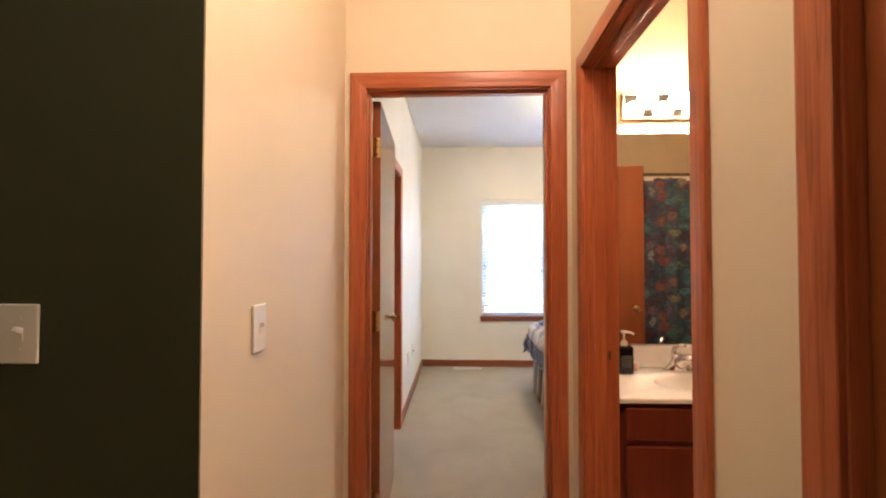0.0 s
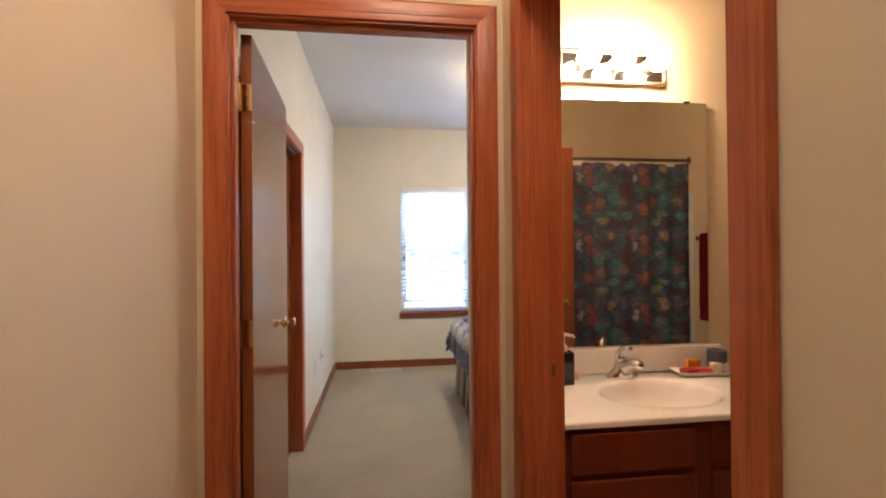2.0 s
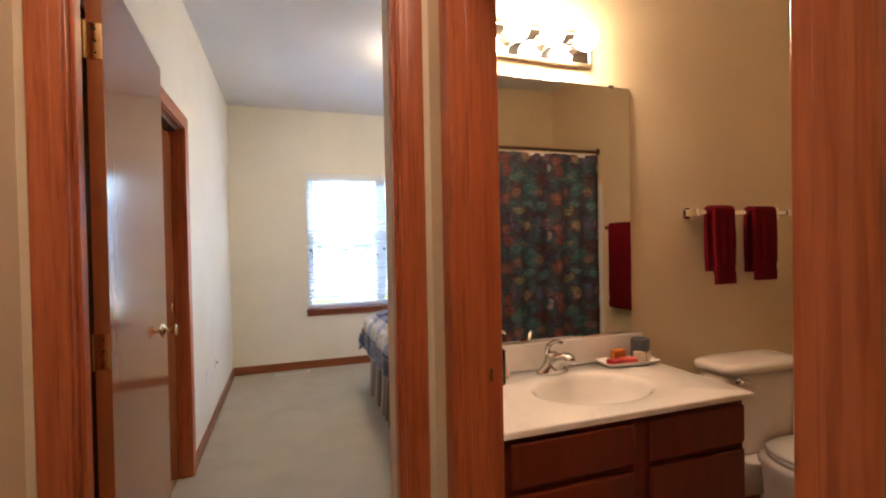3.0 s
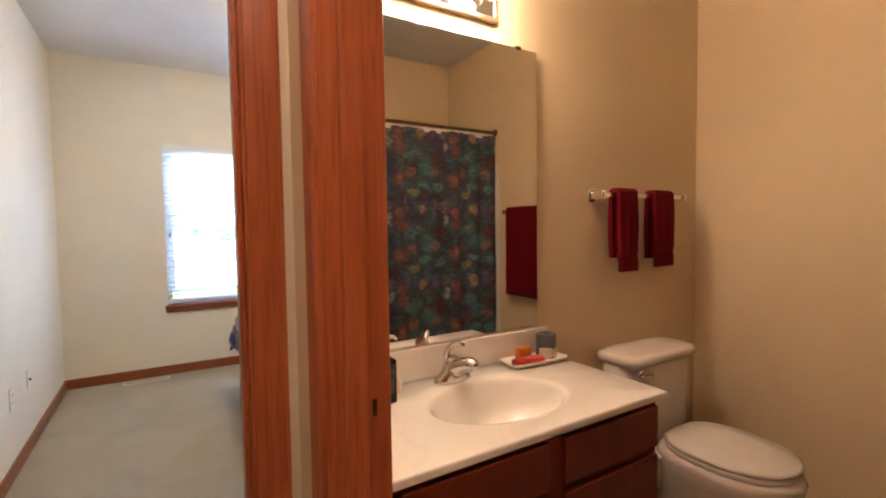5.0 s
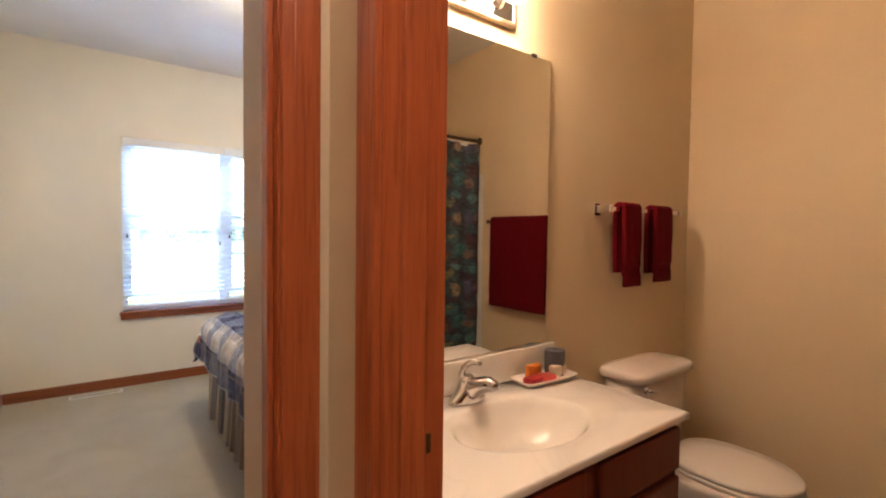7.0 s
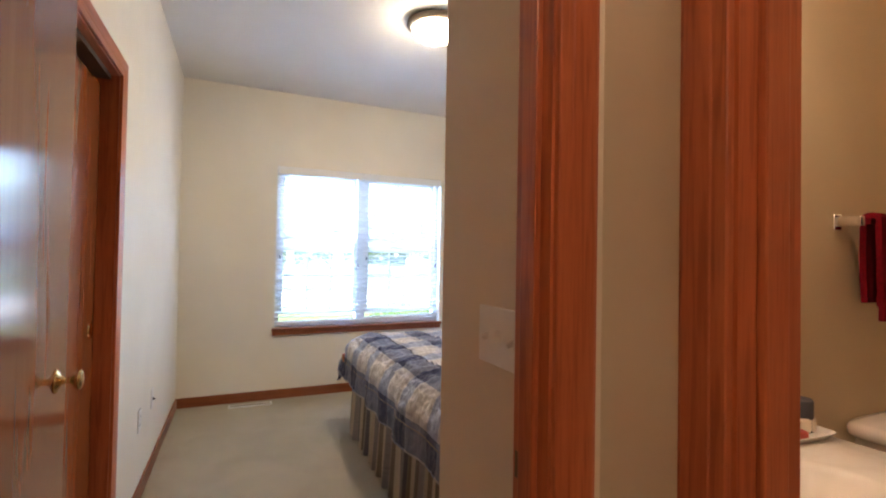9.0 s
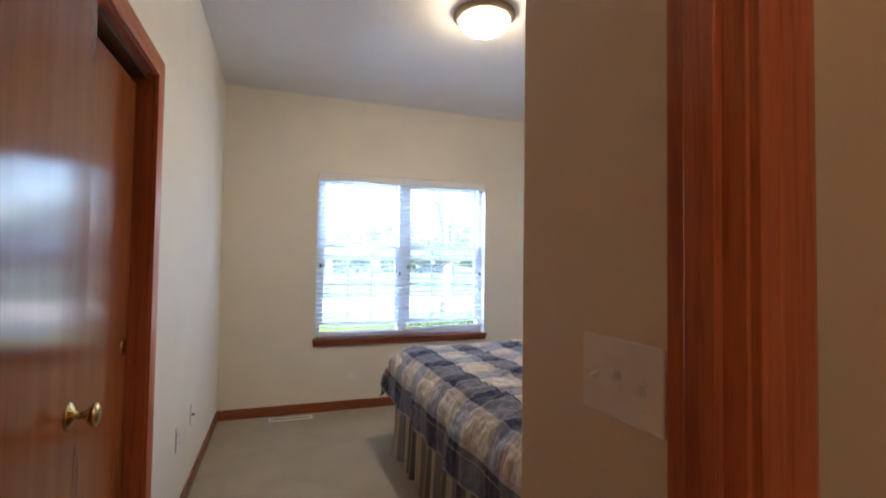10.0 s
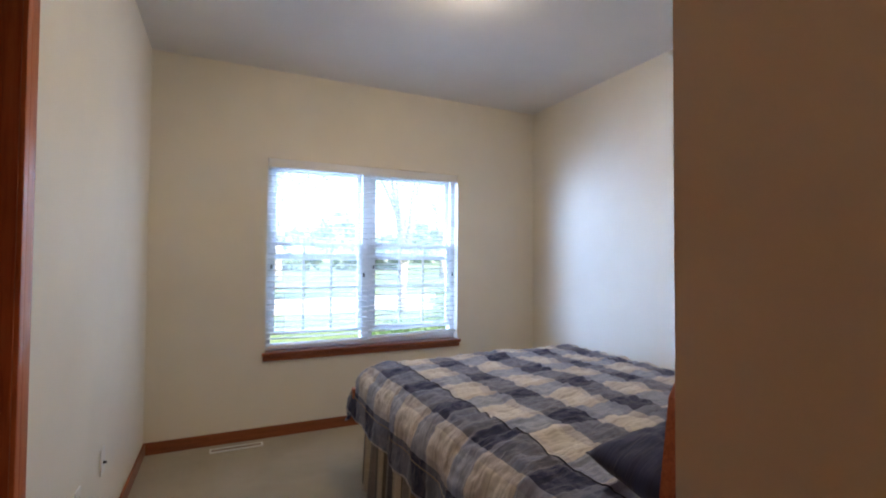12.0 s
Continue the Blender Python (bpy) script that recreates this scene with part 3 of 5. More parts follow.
part("track", box((BL - 0.112, C0, CH - 0.018), (BL - 0.028, C1, CH)), M_BRONZE, fr, "dark metal sliding track")
for k, (a, b, off) in enumerate(((C0 + 0.003, C0 + 0.735, 0.032), (C1 - 0.735, C1 - 0.003, 0.060))):
    d = tagged(part("closet_door", box((BL - off - 0.03, a, 0.015), (BL - off, b, CH - 0.045), 0.0015), M_SLAB), "flat oak veneer sliding closet door", "closet door", "sliding closet doors", "structure")
    y = b - 0.05 if k else a + 0.05
    part("finger_pull", lathe([(0, 0.001), (0.020, 0.001), (0.024, 0.004), (0.027, 0.003), (0.028, 0.0)], pose(BL - off, y, 0.98, 0, 90, 0), 24), M_BRASS, d, "round brass finger pull", True)


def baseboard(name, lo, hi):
    structure(name, box(lo, hi, 0.004), M_BASE_Y if hi[1] - lo[1] > hi[0] - lo[0] else M_BASE_X, "stained oak baseboard, its colour darkened for shade", "baseboard")


BH, BT = 0.082, 0.013
baseboard("baseboard_window", (BL + BT, Y_WIN - BT, 0), (BR - BT, Y_WIN, BH))
baseboard("baseboard_left", (BL, C1 + 0.074, 0), (BL + BT, Y_WIN, BH))
baseboard("baseboard_right", (BR - BT, Y_BED_S, 0), (BR, Y_WIN, BH))
baseboard("baseboard_south", (ENTRY_R, Y_BED_S, 0), (BR - BT, Y_BED_S + BT, BH))
baseboard("baseboard_entry", (ENTRY_R - BT, Y_DOOR2 + 0.02, 0), (ENTRY_R, Y_BED_S, BH))
baseboard("baseboard_hall", (HL, Y_GREEN + 0.01, 0), (HL + BT, Y_DOOR - 0.02, BH))
baseboard("baseboard_green", (WEST, Y_GREEN - BT, 0), (HL, Y_GREEN, BH))
baseboard("baseboard_bath", (BATH_R - BT, Y_TUB1 + 0.01, 0), (BATH_R, Y_MIRROR - 0.002, BH))
baseboard("baseboard_toilet", (1.67, Y_MIRROR - BT, 0), (BATH_R - BT, Y_MIRROR, BH))

# ---- lamps ----
def lamp(name, at, watts, col, r):
    o = new(name, bpy.data.lights.new(name, "POINT"))
    o.data.energy, o.data.color, o.data.shadow_soft_size = watts, col, r
    o.matrix_basis = pose(*at)
    return o


# added unseen lamps: hall overhead, guessed from lit walls; living room, behind the camera
lamp("hall_fill_lamp", (0.38, 0.82, 2.62), LAMP_HALL, (1.0, 0.74, 0.55), 0.14)
lamp("living_fill_lamp", (-2.3, -1.2, 2.45), LAMP_LIVING, (1.0, 0.78, 0.54), 0.15)


def uv_grid(name, fn, nu, nv, mat, parent, u0, u1, v0, v1, label=""):
    """A cloth: fn(u, v) in metres of cloth, with those metres as its UV map."""
    us = [u0 + (u1 - u0) * i / nu for i in range(nu + 1)]
    vs = [v0 + (v1 - v0) * j / nv for j in range(nv + 1)]
    verts = [fn(u, v) for v in vs for u in us]
    faces = [(j * (nu + 1) + i, j * (nu + 1) + i + 1, (j + 1) * (nu + 1) + i + 1, (j + 1) * (nu + 1) + i) for j in range(nv) for i in range(nu)]
    ob = part(name, (verts, [], faces), mat, parent, label, True)
    lay = ob.data.uv_layers.new(name="UVMap")
    flat = [c for lp in ob.data.loops for c in (us[lp.vertex_index % (nu + 1)], vs[lp.vertex_index // (nu + 1)])]
    lay.data.foreach_set("uv", flat)
    return ob


def fbm(x, y, z, s):
    return noise.fractal(Vector((x * s, y * s, z * s)), 1.0, 2.0, 3)


# ---- bathroom ----
def vanity():
    x0, x1, y0, y1, h = BATH_L + 0.004, 1.645, 1.925, Y_MIRROR - 0.002, 0.787
    v = thing("vanity_cabinet", ((x0 + x1) / 2, (y0 + y1) / 2, 0.006), "dark cherry-stained vanity cabinet with slab drawer fronts", "cabinet")
    part("body", boxes(((x0, y0 + 0.02, 0.09), (x0 + 0.016, y1, h)), ((x1 - 0.016, y0 + 0.02, 0.006), (x1, y1, h)), ((x0 + 0.016, y0 + 0.02, 0.09), (x1 - 0.016, y1, 0.105)), ((x0, y0 + 0.07, 0.006), (x1 - 0.016, y0 + 0.085, 0.09)), ((x0 + 0.016, y1 - 0.008, 0.105), (x1 - 0.016, y1, h))), M_CHERRY, v)
    rails = [((x0, y0, 0.09), (0.802, y0 + 0.02, h)), ((1.190, y0, 0.09), (1.262, y0 + 0.02, h)), ((1.627, y0, 0.09), (x1, y0 + 0.02, h)), ((0.802, y0, 0.765), (1.190, y0 + 0.02, h)), ((1.262, y0, 0.765), (1.627, y0 + 0.02, h)), ((0.802, y0, 0.615), (1.190, y0 + 0.02, 0.650)), ((1.262, y0, 0.615), (1.627, y0 + 0.02, 0.650)), ((0.802, y0, 0.09), (1.190, y0 + 0.02, 0.125)), ((1.262, y0, 0.09), (1.627, y0 + 0.02, 0.125)), ((1.262, y0, 0.37), (1.627, y0 + 0.02, 0.40))]
    part("face_frame", boxes(*rails), M_CHERRY, v)

    def front(name, a, b, c, d):
        bm = box((a, y0 - 0.019, c), (b, y0 - 0.001, d), 0.007, seg=3)
        part(name, bm, M_CHERRY, v)

    front("drawer_front", 0.795, 1.197, 0.645, 0.768)
    front("drawer_front", 1.254, 1.635, 0.645, 0.768)
    front("door", 0.795, 1.197, 0.112, 0.625)
    front("drawer_front", 1.254, 1.635, 0.392, 0.625)
    front("drawer_front", 1.254, 1.635, 0.112, 0.380)

    # moulded top with its oval basin
    t = thing("sink_counter", (1.2, 2.15, 0.775), "glossy white cultured marble vanity top with an oval basin", "countertop")
    X0, X1, Y0, Y1, Z = BATH_L + 0.002, 1.668, 1.898, Y_MIRROR - 0.001, 0.807
    cx, cy, ra, rb = 1.222, 2.134, 0.216, 0.150
    ang = sorted([2 * math.pi * k / 72 for k in range(72)] + [math.atan2(y - cy, x - cx) % (2 * math.pi) for x in (X0, X1) for y in (Y0, Y1)])

    def rect(a, inset=0.0):
        c, s = math.cos(a), math.sin(a)
        k = min(((X1 - inset - cx) / c if c > 1e-9 else (X0 + inset - cx) / c if c < -1e-9 else 9), ((Y1 - cy) / s if s > 1e-9 else (Y0 + inset - cy) / s if s < -1e-9 else 9))
        return cx + k * c, cy + k * s

    rings = []
    for k, dz in ((0.0, -0.125), (0.10, -0.125), (0.35, -0.119), (0.60, -0.099), (0.78, -0.068), (0.89, -0.038), (0.95, -0.018), (0.99, -0.007), (1.03, -0.0018), (1.08, 0.0)):
        rings.append([(cx + k * ra * math.cos(a), cy + k * rb * math.sin(a), Z + dz) for a in ang])
    rings.append([(*rect(a, 0.006), Z) for a in ang])
    rings.append([(*rect(a, 0.0015), Z - 0.002) for a in ang])
    rings.append([(*rect(a), Z - 0.007) for a in ang])
    rings.append([(*rect(a), Z - 0.019) for a in ang])
    bm = loft(rings, False)
    bmesh.ops.remove_doubles(bm, verts=bm.verts, dist=1e-5)
    bmesh.ops.recalc_face_normals(bm, faces=bm.faces)
    part("basin_top", bm, M_MARBLE, t, smooth=True)
    part("backsplash", box((X0, Y1 - 0.019, Z + 0.0005), (X1, Y1, Z + 0.106), 0.004), M_MARBLE, t)
    part("drain", lathe([(0, 0.004), (0.012, 0.004), (0.016, 0.001), (0.022, 0.0015), (0.024, 0.0)], pose(cx, cy, Z - 0.1245), 24), M_CHROME, t, "chrome drain ring", True)


vanity()


def faucet():
    x, y, z = 1.185, 2.325, 0.808
    f = thing("faucet", (x, y, z), "chrome single-lever basin faucet", "faucet")
    base = []
    for a, b, h in ((0.066, 0.027, 0.0), (0.068, 0.028, 0.004), (0.066, 0.027, 0.012), (0.057, 0.027, 0.020), (0.049, 0.028, 0.027), (0.042, 0.028, 0.034), (0.034, 0.028, 0.046), (0.028, 0.027, 0.058), (0.026, 0.026, 0.064)):
        base.append([(x + a * math.copysign(abs(math.cos(t)) ** 0.9, math.cos(t)), y + b * math.sin(t), z + h) for t in (2 * math.pi * j / 32 for j in range(32))])
    part("base", loft(base), M_TAP, f, smooth=True)
    part("spout", tube([(x, y + 0.004, z + 0.032), (x + 0.004, y - 0.028, z + 0.050), (x + 0.009, y - 0.056, z + 0.065), (x + 0.013, y - 0.082, z + 0.073), (x + 0.015, y - 0.096, z + 0.070), (x + 0.016, y - 0.102, z + 0.058)], [0.030, 0.029, 0.025, 0.022, 0.020, 0.015], 18), M_TAP, f, smooth=True)
    part("hub", lathe([(0.025, 0), (0.0255, 0.012), (0.024, 0.022), (0.015, 0.031), (0, 0.034)], pose(x, y, z + 0.052, -8), 24), M_TAP, f, smooth=True)
    part("lever", tube([(x - 0.012, y + 0.006, z + 0.062), (x - 0.018, y + 0.006, z + 0.086), (x - 0.016, y + 0.000, z + 0.106), (x - 0.006, y - 0.012, z + 0.121), (x + 0.006, y - 0.028, z + 0.127), (x + 0.018, y - 0.044, z + 0.122)], [0.013, 0.0105, 0.009, 0.0085, 0.0085, 0.0065], 14), M_TAP, f, smooth=True)


faucet()


def wall_mirror():
    x0, x1, z0, z1, y = BATH_L + 0.012, 1.618, 0.922, 1.940, Y_MIRROR
    m = thing("wall_mirror", ((x0 + x1) / 2, y, z0), "large frameless plate mirror above the vanity", "mirror")
    part("glass", box((x0, y - 0.015, z0), (x1, y - 0.009, z1), 0.001), M_MIRROR, m)
    part("bottom_channel", box((x0, y - 0.010, z0 - 0.004), (x1, y - 0.001, z0 + 0.004)), M_CHROME, m, "thin metal channel")
    for x in (0.85, 1.53):
        part("clip", box((x - 0.011, y - 0.019, z1 - 0.006), (x + 0.011, y - 0.001, z1 + 0.006), 0.002), M_DARK, m, "small dark clip")


wall_mirror()


def vanity_light():
    x0, x1, z0, z1, y = 0.962, 1.432, 2.005, 2.143, Y_MIRROR
    v = thing("vanity_light", ((x0 + x1) / 2, y, z0), "polished strip light with three lit globe bulbs", "wall light")
    part("backplate", box((x0 + 0.012, y - 0.020, z0 + 0.012), (x1 - 0.012, y - 0.001, z1 - 0.012), 0.002), M_CHROME, v, "mirror-polished backplate")
    k = 0.014
    for lo, hi in (((x0, y - 0.026, z0), (x1, y - 0.001, z0 + k)), ((x0, y - 0.026, z1 - k), (x1, y - 0.001, z1)), ((x0, y - 0.026, z0 + k), (x0 + k, y - 0.001, z1 - k)), ((x1 - k, y - 0.026, z0 + k), (x1, y - 0.001, z1 - k))):
        part("frame", box(lo, hi, 0.004), M_AGED, v, "aged brass edge moulding")
    for x in (1.050, 1.197, 1.344):
        mm = pose(x, y - 0.02, 2.076, 90)
        s = part("socket", lathe([(0.031, 0), (0.031, 0.004), (0.024, 0.007), (0.021, 0.03), (0.019, 0.036), (0, 0.036)], mm, 24), M_CHROME, v, "chrome lamp socket", True)
        prof = [(0.013, 0.030), (0.015, 0.040)] + [(0.044 * math.sin(a), 0.086 - 0.044 * math.cos(a)) for a in (0.42 + (math.pi - 0.42) * j / 16 for j in range(17))]
        part("bulb", lathe(prof, mm, 28), M_BULB, s, "lit frosted globe bulb", True)


vanity_light()


def towel(name, x0, x1, y, zt, front, back, parent_label, axis=0, fold=0.018, wide=0.020):
    """A towel folded over a bar: a soft slab hanging before and behind it, with a flat woven band near its hem."""
    def shape(u, v):
        # v runs up the back, over the bar and down the front
        total = back + front
        s = v * total
        r = wide
        if s < back:
            d, z = r, zt - back + s
        else:
            d, z = -r, zt - (s - back)
        if abs(s - back) < 0.03:
            a = (s - back) / 0.03
            d, z = -r * math.sin(a * math.pi / 2), zt + 0.012 * math.cos(a * math.pi / 2)
        hem = zt - z
        w = x0 + (x1 - x0) * u
        wob = 0.006 * fbm(w * 3, z * 1.2, y, 4) * min(1, hem * 6)
        edge = 0.006 * math.sin(z * 9 + u * 3) * (u - 0.5)
        d += math.copysign(0.004 * math.cos((u - 0.5) * 9), d) * min(1, hem * 8) + wob
        low = (front - hem) if s > back else 1.0
        if 0.045 < low < 0.085:
            d *= 0.80
        if axis == 0:
            return (w + edge, y + d, z)
        return (y + d, w + edge, z)
    ob = part(name, grid(shape, 22, 70), M_TOWEL, None, "", True)
    solid(ob, fold, 0.0)
    bv = ob.modifiers.new("soft_edge", "BEVEL")
    bv.width, bv.segments, bv.limit_method = 0.007, 3, "ANGLE"
    return tagged(ob, parent_label, "towel", "red bathroom towels")


def towel_bar(a, b, off, z, axis):
    p = (lambda s, o: (s, o)) if axis == 0 else (lambda s, o: (o, s))
    wall = Y_MIRROR if axis == 0 else BATH_R
    t = thing("towel_bar", (*p((a + b) / 2, wall), z), "chrome wall towel bar with square posts", "towel bar")
    part("bar", box((*p(a, wall - off - 0.006), z - 0.009), (*p(b, wall - off + 0.006), z + 0.009), 0.002), M_CHROME, t)
    for s in (a, b):
        part("post", box((*p(s - 0.011, wall - off - 0.012), z - 0.016), (*p(s + 0.011, wall - 0.004), z + 0.016), 0.004), M_CHROME, t)
        part("flange", box((*p(s - 0.02, wall - 0.008), z - 0.026), (*p(s + 0.02, wall - 0.0005), z + 0.026), 0.003), M_CHROME, t)


towel_bar(1.930, 2.485, 0.062, 1.420, 0)
towel("hand_towel", 2.000, 2.116, Y_MIRROR - 0.062, 1.430, 0.325, 0.27, "dark red terry hand towel hanging on the chrome bar")
towel("hand_towel", 2.238, 2.372, Y_MIRROR - 0.062, 1.428, 0.315, 0.28, "dark red terry hand towel hanging on the chrome bar")
towel_bar(0.955, 1.575, 0.062, 1.405, 1)
towel("bath_towel", 1.005, 1.535, BATH_R - 0.062, 1.42, 0.63, 0.55, "dark red terry bath towel hanging on the side wall bar", 1)


def toilet():
    cx, yb = 2.150, Y_MIRROR - 0.012
    t = thing("toilet", (cx, 2.05, 0.006), "white porcelain toilet with its lid down", "toilet")

    def sup(a, b, x, y, z, n=40, e=0.55):
        return [(x + a * math.copysign(abs(math.cos(q)) ** e, math.cos(q)), y + b * math.copysign(abs(math.sin(q)) ** e, math.sin(q)), z) for q in (2 * math.pi * k / n for k in range(n))]

    ty = yb - 0.10
    part("tank", loft([sup(0.195, 0.082, cx, ty, 0.399), sup(0.205, 0.086, cx, ty, 0.412), sup(0.208, 0.094, cx, ty, 0.60), sup(0.214, 0.097, cx, ty, 0.74)]), M_PORC, t, smooth=True)
    part("tank_lid", loft([sup(0.220, 0.101, cx, ty - 0.001, 0.741, e=0.4), sup(0.226, 0.108, cx, ty - 0.003, 0.747, e=0.4), sup(0.227, 0.109, cx, ty - 0.003, 0.767, e=0.4), sup(0.221, 0.104, cx, ty - 0.003, 0.778, e=0.42), sup(0.20, 0.08, cx, ty - 0.003, 0.784, e=0.5), sup(0.05, 0.02, cx, ty - 0.003, 0.786, e=0.8)]), M_PORC, t, smooth=True)
    lv = part("flush_lever", tube([(cx - 0.165, ty - 0.10, 0.716), (cx - 0.155, ty - 0.110, 0.715), (cx - 0.125, ty - 0.112, 0.711)], [0.006, 0.007, 0.008], 12), M_CHROME, t, "chrome flush lever", True)
    part("escutcheon", lathe([(0, 0.012), (0.010, 0.012), (0.015, 0.006), (0.016, 0.0)], pose(cx - 0.165, ty - 0.092, 0.716, 90), 20), M_CHROME, lv, smooth=True)

    def oval(k, z, y0=1.758, y1=2.185, w=0.178):
        """Egg-shaped ring, wider behind."""
        cyy, ly = (y0 + y1) / 2, (y1 - y0) / 2
        out = []
        for j in range(56):
            q = 2 * math.pi * j / 56
            s = math.sin(q)
            wx = w * (1.0 - 0.16 * max(0.0, s) ** 2) * k
            c = math.cos(q)
            e = 0.55 if s > 0 else 1.0
            sy = math.copysign(abs(s) ** (0.62 if s > 0 else 0.95), s)
            out.append((cx + 0.036 + wx * math.copysign(abs(c) ** e, c), cyy + ly * k * sy, z))
        return out

    part("seat", loft([oval(0.985, 0.434), oval(1.0, 0.438), oval(1.0, 0.447), oval(0.985, 0.451)]), M_SEAT, t, smooth=True)
    part("lid", loft([oval(0.985, 0.454), oval(1.003, 0.458), oval(1.003, 0.466), oval(0.97, 0.472), oval(0.6, 0.475), oval(0.1, 0.476)]), M_SEAT, t, smooth=True)
    for s in (-0.07, 0.07):
        part("seat_hinge", lathe([(0, 0.028), (0.012, 0.028), (0.016, 0.02), (0.016, 0.0)], pose(cx + 0.036 + s, 2.180, 0.429), 16), M_SEAT, t, smooth=True)
    rings = []
    for z, k, y0, y1, w in ((0.429, 0.97, 1.745, 2.215, 0.184), (0.405, 1.0, 1.742, 2.22, 0.186), (0.355, 0.98, 1.75, 2.22, 0.176), (0.27, 0.9, 1.80, 2.24, 0.16), (0.20, 0.84, 1.86, 2.27, 0.14), (0.13, 0.82, 1.90, 2.31, 0.125), (0.06, 0.86, 1.90, 2.34, 0.125), (0.02, 0.94, 1.885, 2.35, 0.132), (0.006, 0.95, 1.885, 2.35, 0.133)):
        rings.append(oval(k, z, y0, y1, w))
    part("bowl", loft(rings), M_PORC, t, smooth=True)
    part("tank_shelf", loft([sup(0.12, 0.10, cx, 2.27, 0.25), sup(0.15, 0.115, cx, 2.27, 0.33), sup(0.17, 0.12, cx, 2.265, 0.388), sup(0.168, 0.118, cx, 2.265, 0.398)]), M_PORC, t, smooth=True)


toilet()


def tub_and_curtain():
    x0, x1, y0, y1 = 1.182, BATH_R - 0.002, Y_TUB0 + 0.002, 0.742
    t = thing("bathtub", ((x0 + x1) / 2, y0, 0), "white alcove bathtub behind a shower curtain", "bathtub")
    cx, cy = (x0 + x1) / 2, (y0 + y1) / 2

    def ring(i, z, e):
        a, b = (x1 - x0) / 2 - i, (y1 - y0) / 2 - i
        return [(cx + a * math.copysign(abs(math.cos(q)) ** e, math.cos(q)), cy + b * math.copysign(abs(math.sin(q)) ** e, math.sin(q)), z) for q in (2 * math.pi * k / 64 + 0.01 for k in range(64))]
    part("tub", loft([ring(0, 0.004, 0.06), ring(0, 0.37, 0.06), ring(0.006, 0.385, 0.08), ring(0.06, 0.385, 0.3), ring(0.075, 0.37, 0.35), ring(0.13, 0.12, 0.45), ring(0.2, 0.10, 0.5)], False), M_TUB, t, smooth=True)
    s = thing("tub_surround", (x1, y0, 0.386), "white moulded shower wall panels", "shower panel")
    part("end_panel", box((BATH_R - 0.012, Y_TUB0 + 0.014, 0.388), (BATH_R - 0.001, 0.835, 1.78), 0.004), M_TUB, s)
    part("back_panel", box((1.194, Y_TUB0 + 0.001, 0.388), (BATH_R - 0.013, Y_TUB0 + 0.012, 1.78), 0.004), M_TUB, s)
    part("end_panel", box((1.1815, Y_TUB0 + 0.014, 0.388), (1.193, 0.76, 1.78), 0.004), M_TUB, s)
    r = thing("curtain_rod", (2.0, 0.775, 2.035), "dark bronze shower curtain rod", "curtain rod")
    part("rod", tube([(1.182, 0.775, 2.035), (BATH_R - 0.001, 0.775, 2.035)], 0.0125, 16), M_BRONZE, r, smooth=True)
    for x, ry in ((1.183, 90), (BATH_R - 0.001, -90)):
        part("flange", lathe([(0.03, 0.0), (0.03, 0.006), (0.018, 0.014), (0.0, 0.014)], pose(x, 0.775, 2.035, 0, ry, 0), 20), M_BRONZE, r, smooth=True)

    def fold(u, v):
        x = 1.20 + 1.475 * u
        z = 2.005 - 1.80 * v
        k = 0.35 + 0.65 * min(1, v * 3)
        d = 0.014 * math.sin(x * 39 + 0.8 * math.sin(x * 7)) * k + 0.012 * math.sin(x * 17 + v * 1.3) + 0.004 * fbm(x, z, 0, 5)
        return (x + 0.006 * math.sin(v * 7 + x * 20) * v, 0.795 + d, z - (0.006 * abs(math.sin(x * math.pi * 11)) if v < 0.02 else 0))
    c = part("curtain_cloth", grid(fold, 260, 60), M_CURTAIN, None, "", True)
    solid(c, 0.0015)
    cu = thing("shower_curtain", (1.94, 0.795, 0.2), "shower curtain printed with shells in teal, rust and purple", "shower curtain")
    c.parent = cu
    c.matrix_parent_inverse = world_of(cu).inverted()
    hem = part("liner_hem", grid(lambda u, v: (1.20 + 1.475 * u, 0.786, 2.012 - 0.03 * v), 40, 2), M_TUB, cu, "white liner edge")
    solid(hem, 0.001)
    for k in range(12):
        x = 1.225 + 1.43 * k / 11
        part("curtain_ring", tube([(x, 0.775 + 0.017 * math.cos(a), 2.033 + 0.020 * math.sin(a)) for a in (2 * math.pi * j / 14 for j in range(15))], 0.0016, 6), M_CHROME, cu)


tub_and_curtain()

M_SOAPGLASS = plain("dark_glass_bottle", (0.010, 0.009, 0.010), 0.08, var=0.1)
M_LABEL = plain("grey_label_print", (0.055, 0.052, 0.052), 0.5)
M_CREAM = plain("cream_plastic", (0.74, 0.68, 0.58), 0.35)
M_PINK = plain("pink_lotion", (0.66, 0.44, 0.34), 0.3)
M_DISH = plain("white_glazed_ceramic", (0.80, 0.76, 0.70), 0.12)
M_RED = plain("red_soap", (0.34, 0.010, 0.016), 0.4, var=0.15)
M_CORAL = plain("coral_soap", (0.58, 0.085, 0.065), 0.4, var=0.15)
M_ORANGE = plain("orange_soap", (0.62, 0.20, 0.030), 0.4, var=0.1)
M_IVORY = plain("ivory_soap", (0.70, 0.60, 0.46), 0.4)
M_CANDLE = plain("slate_grey_candle", (0.085, 0.083, 0.090), 0.5)
M_WICK = plain("burnt_wick", (0.02, 0.02, 0.02), 0.8)


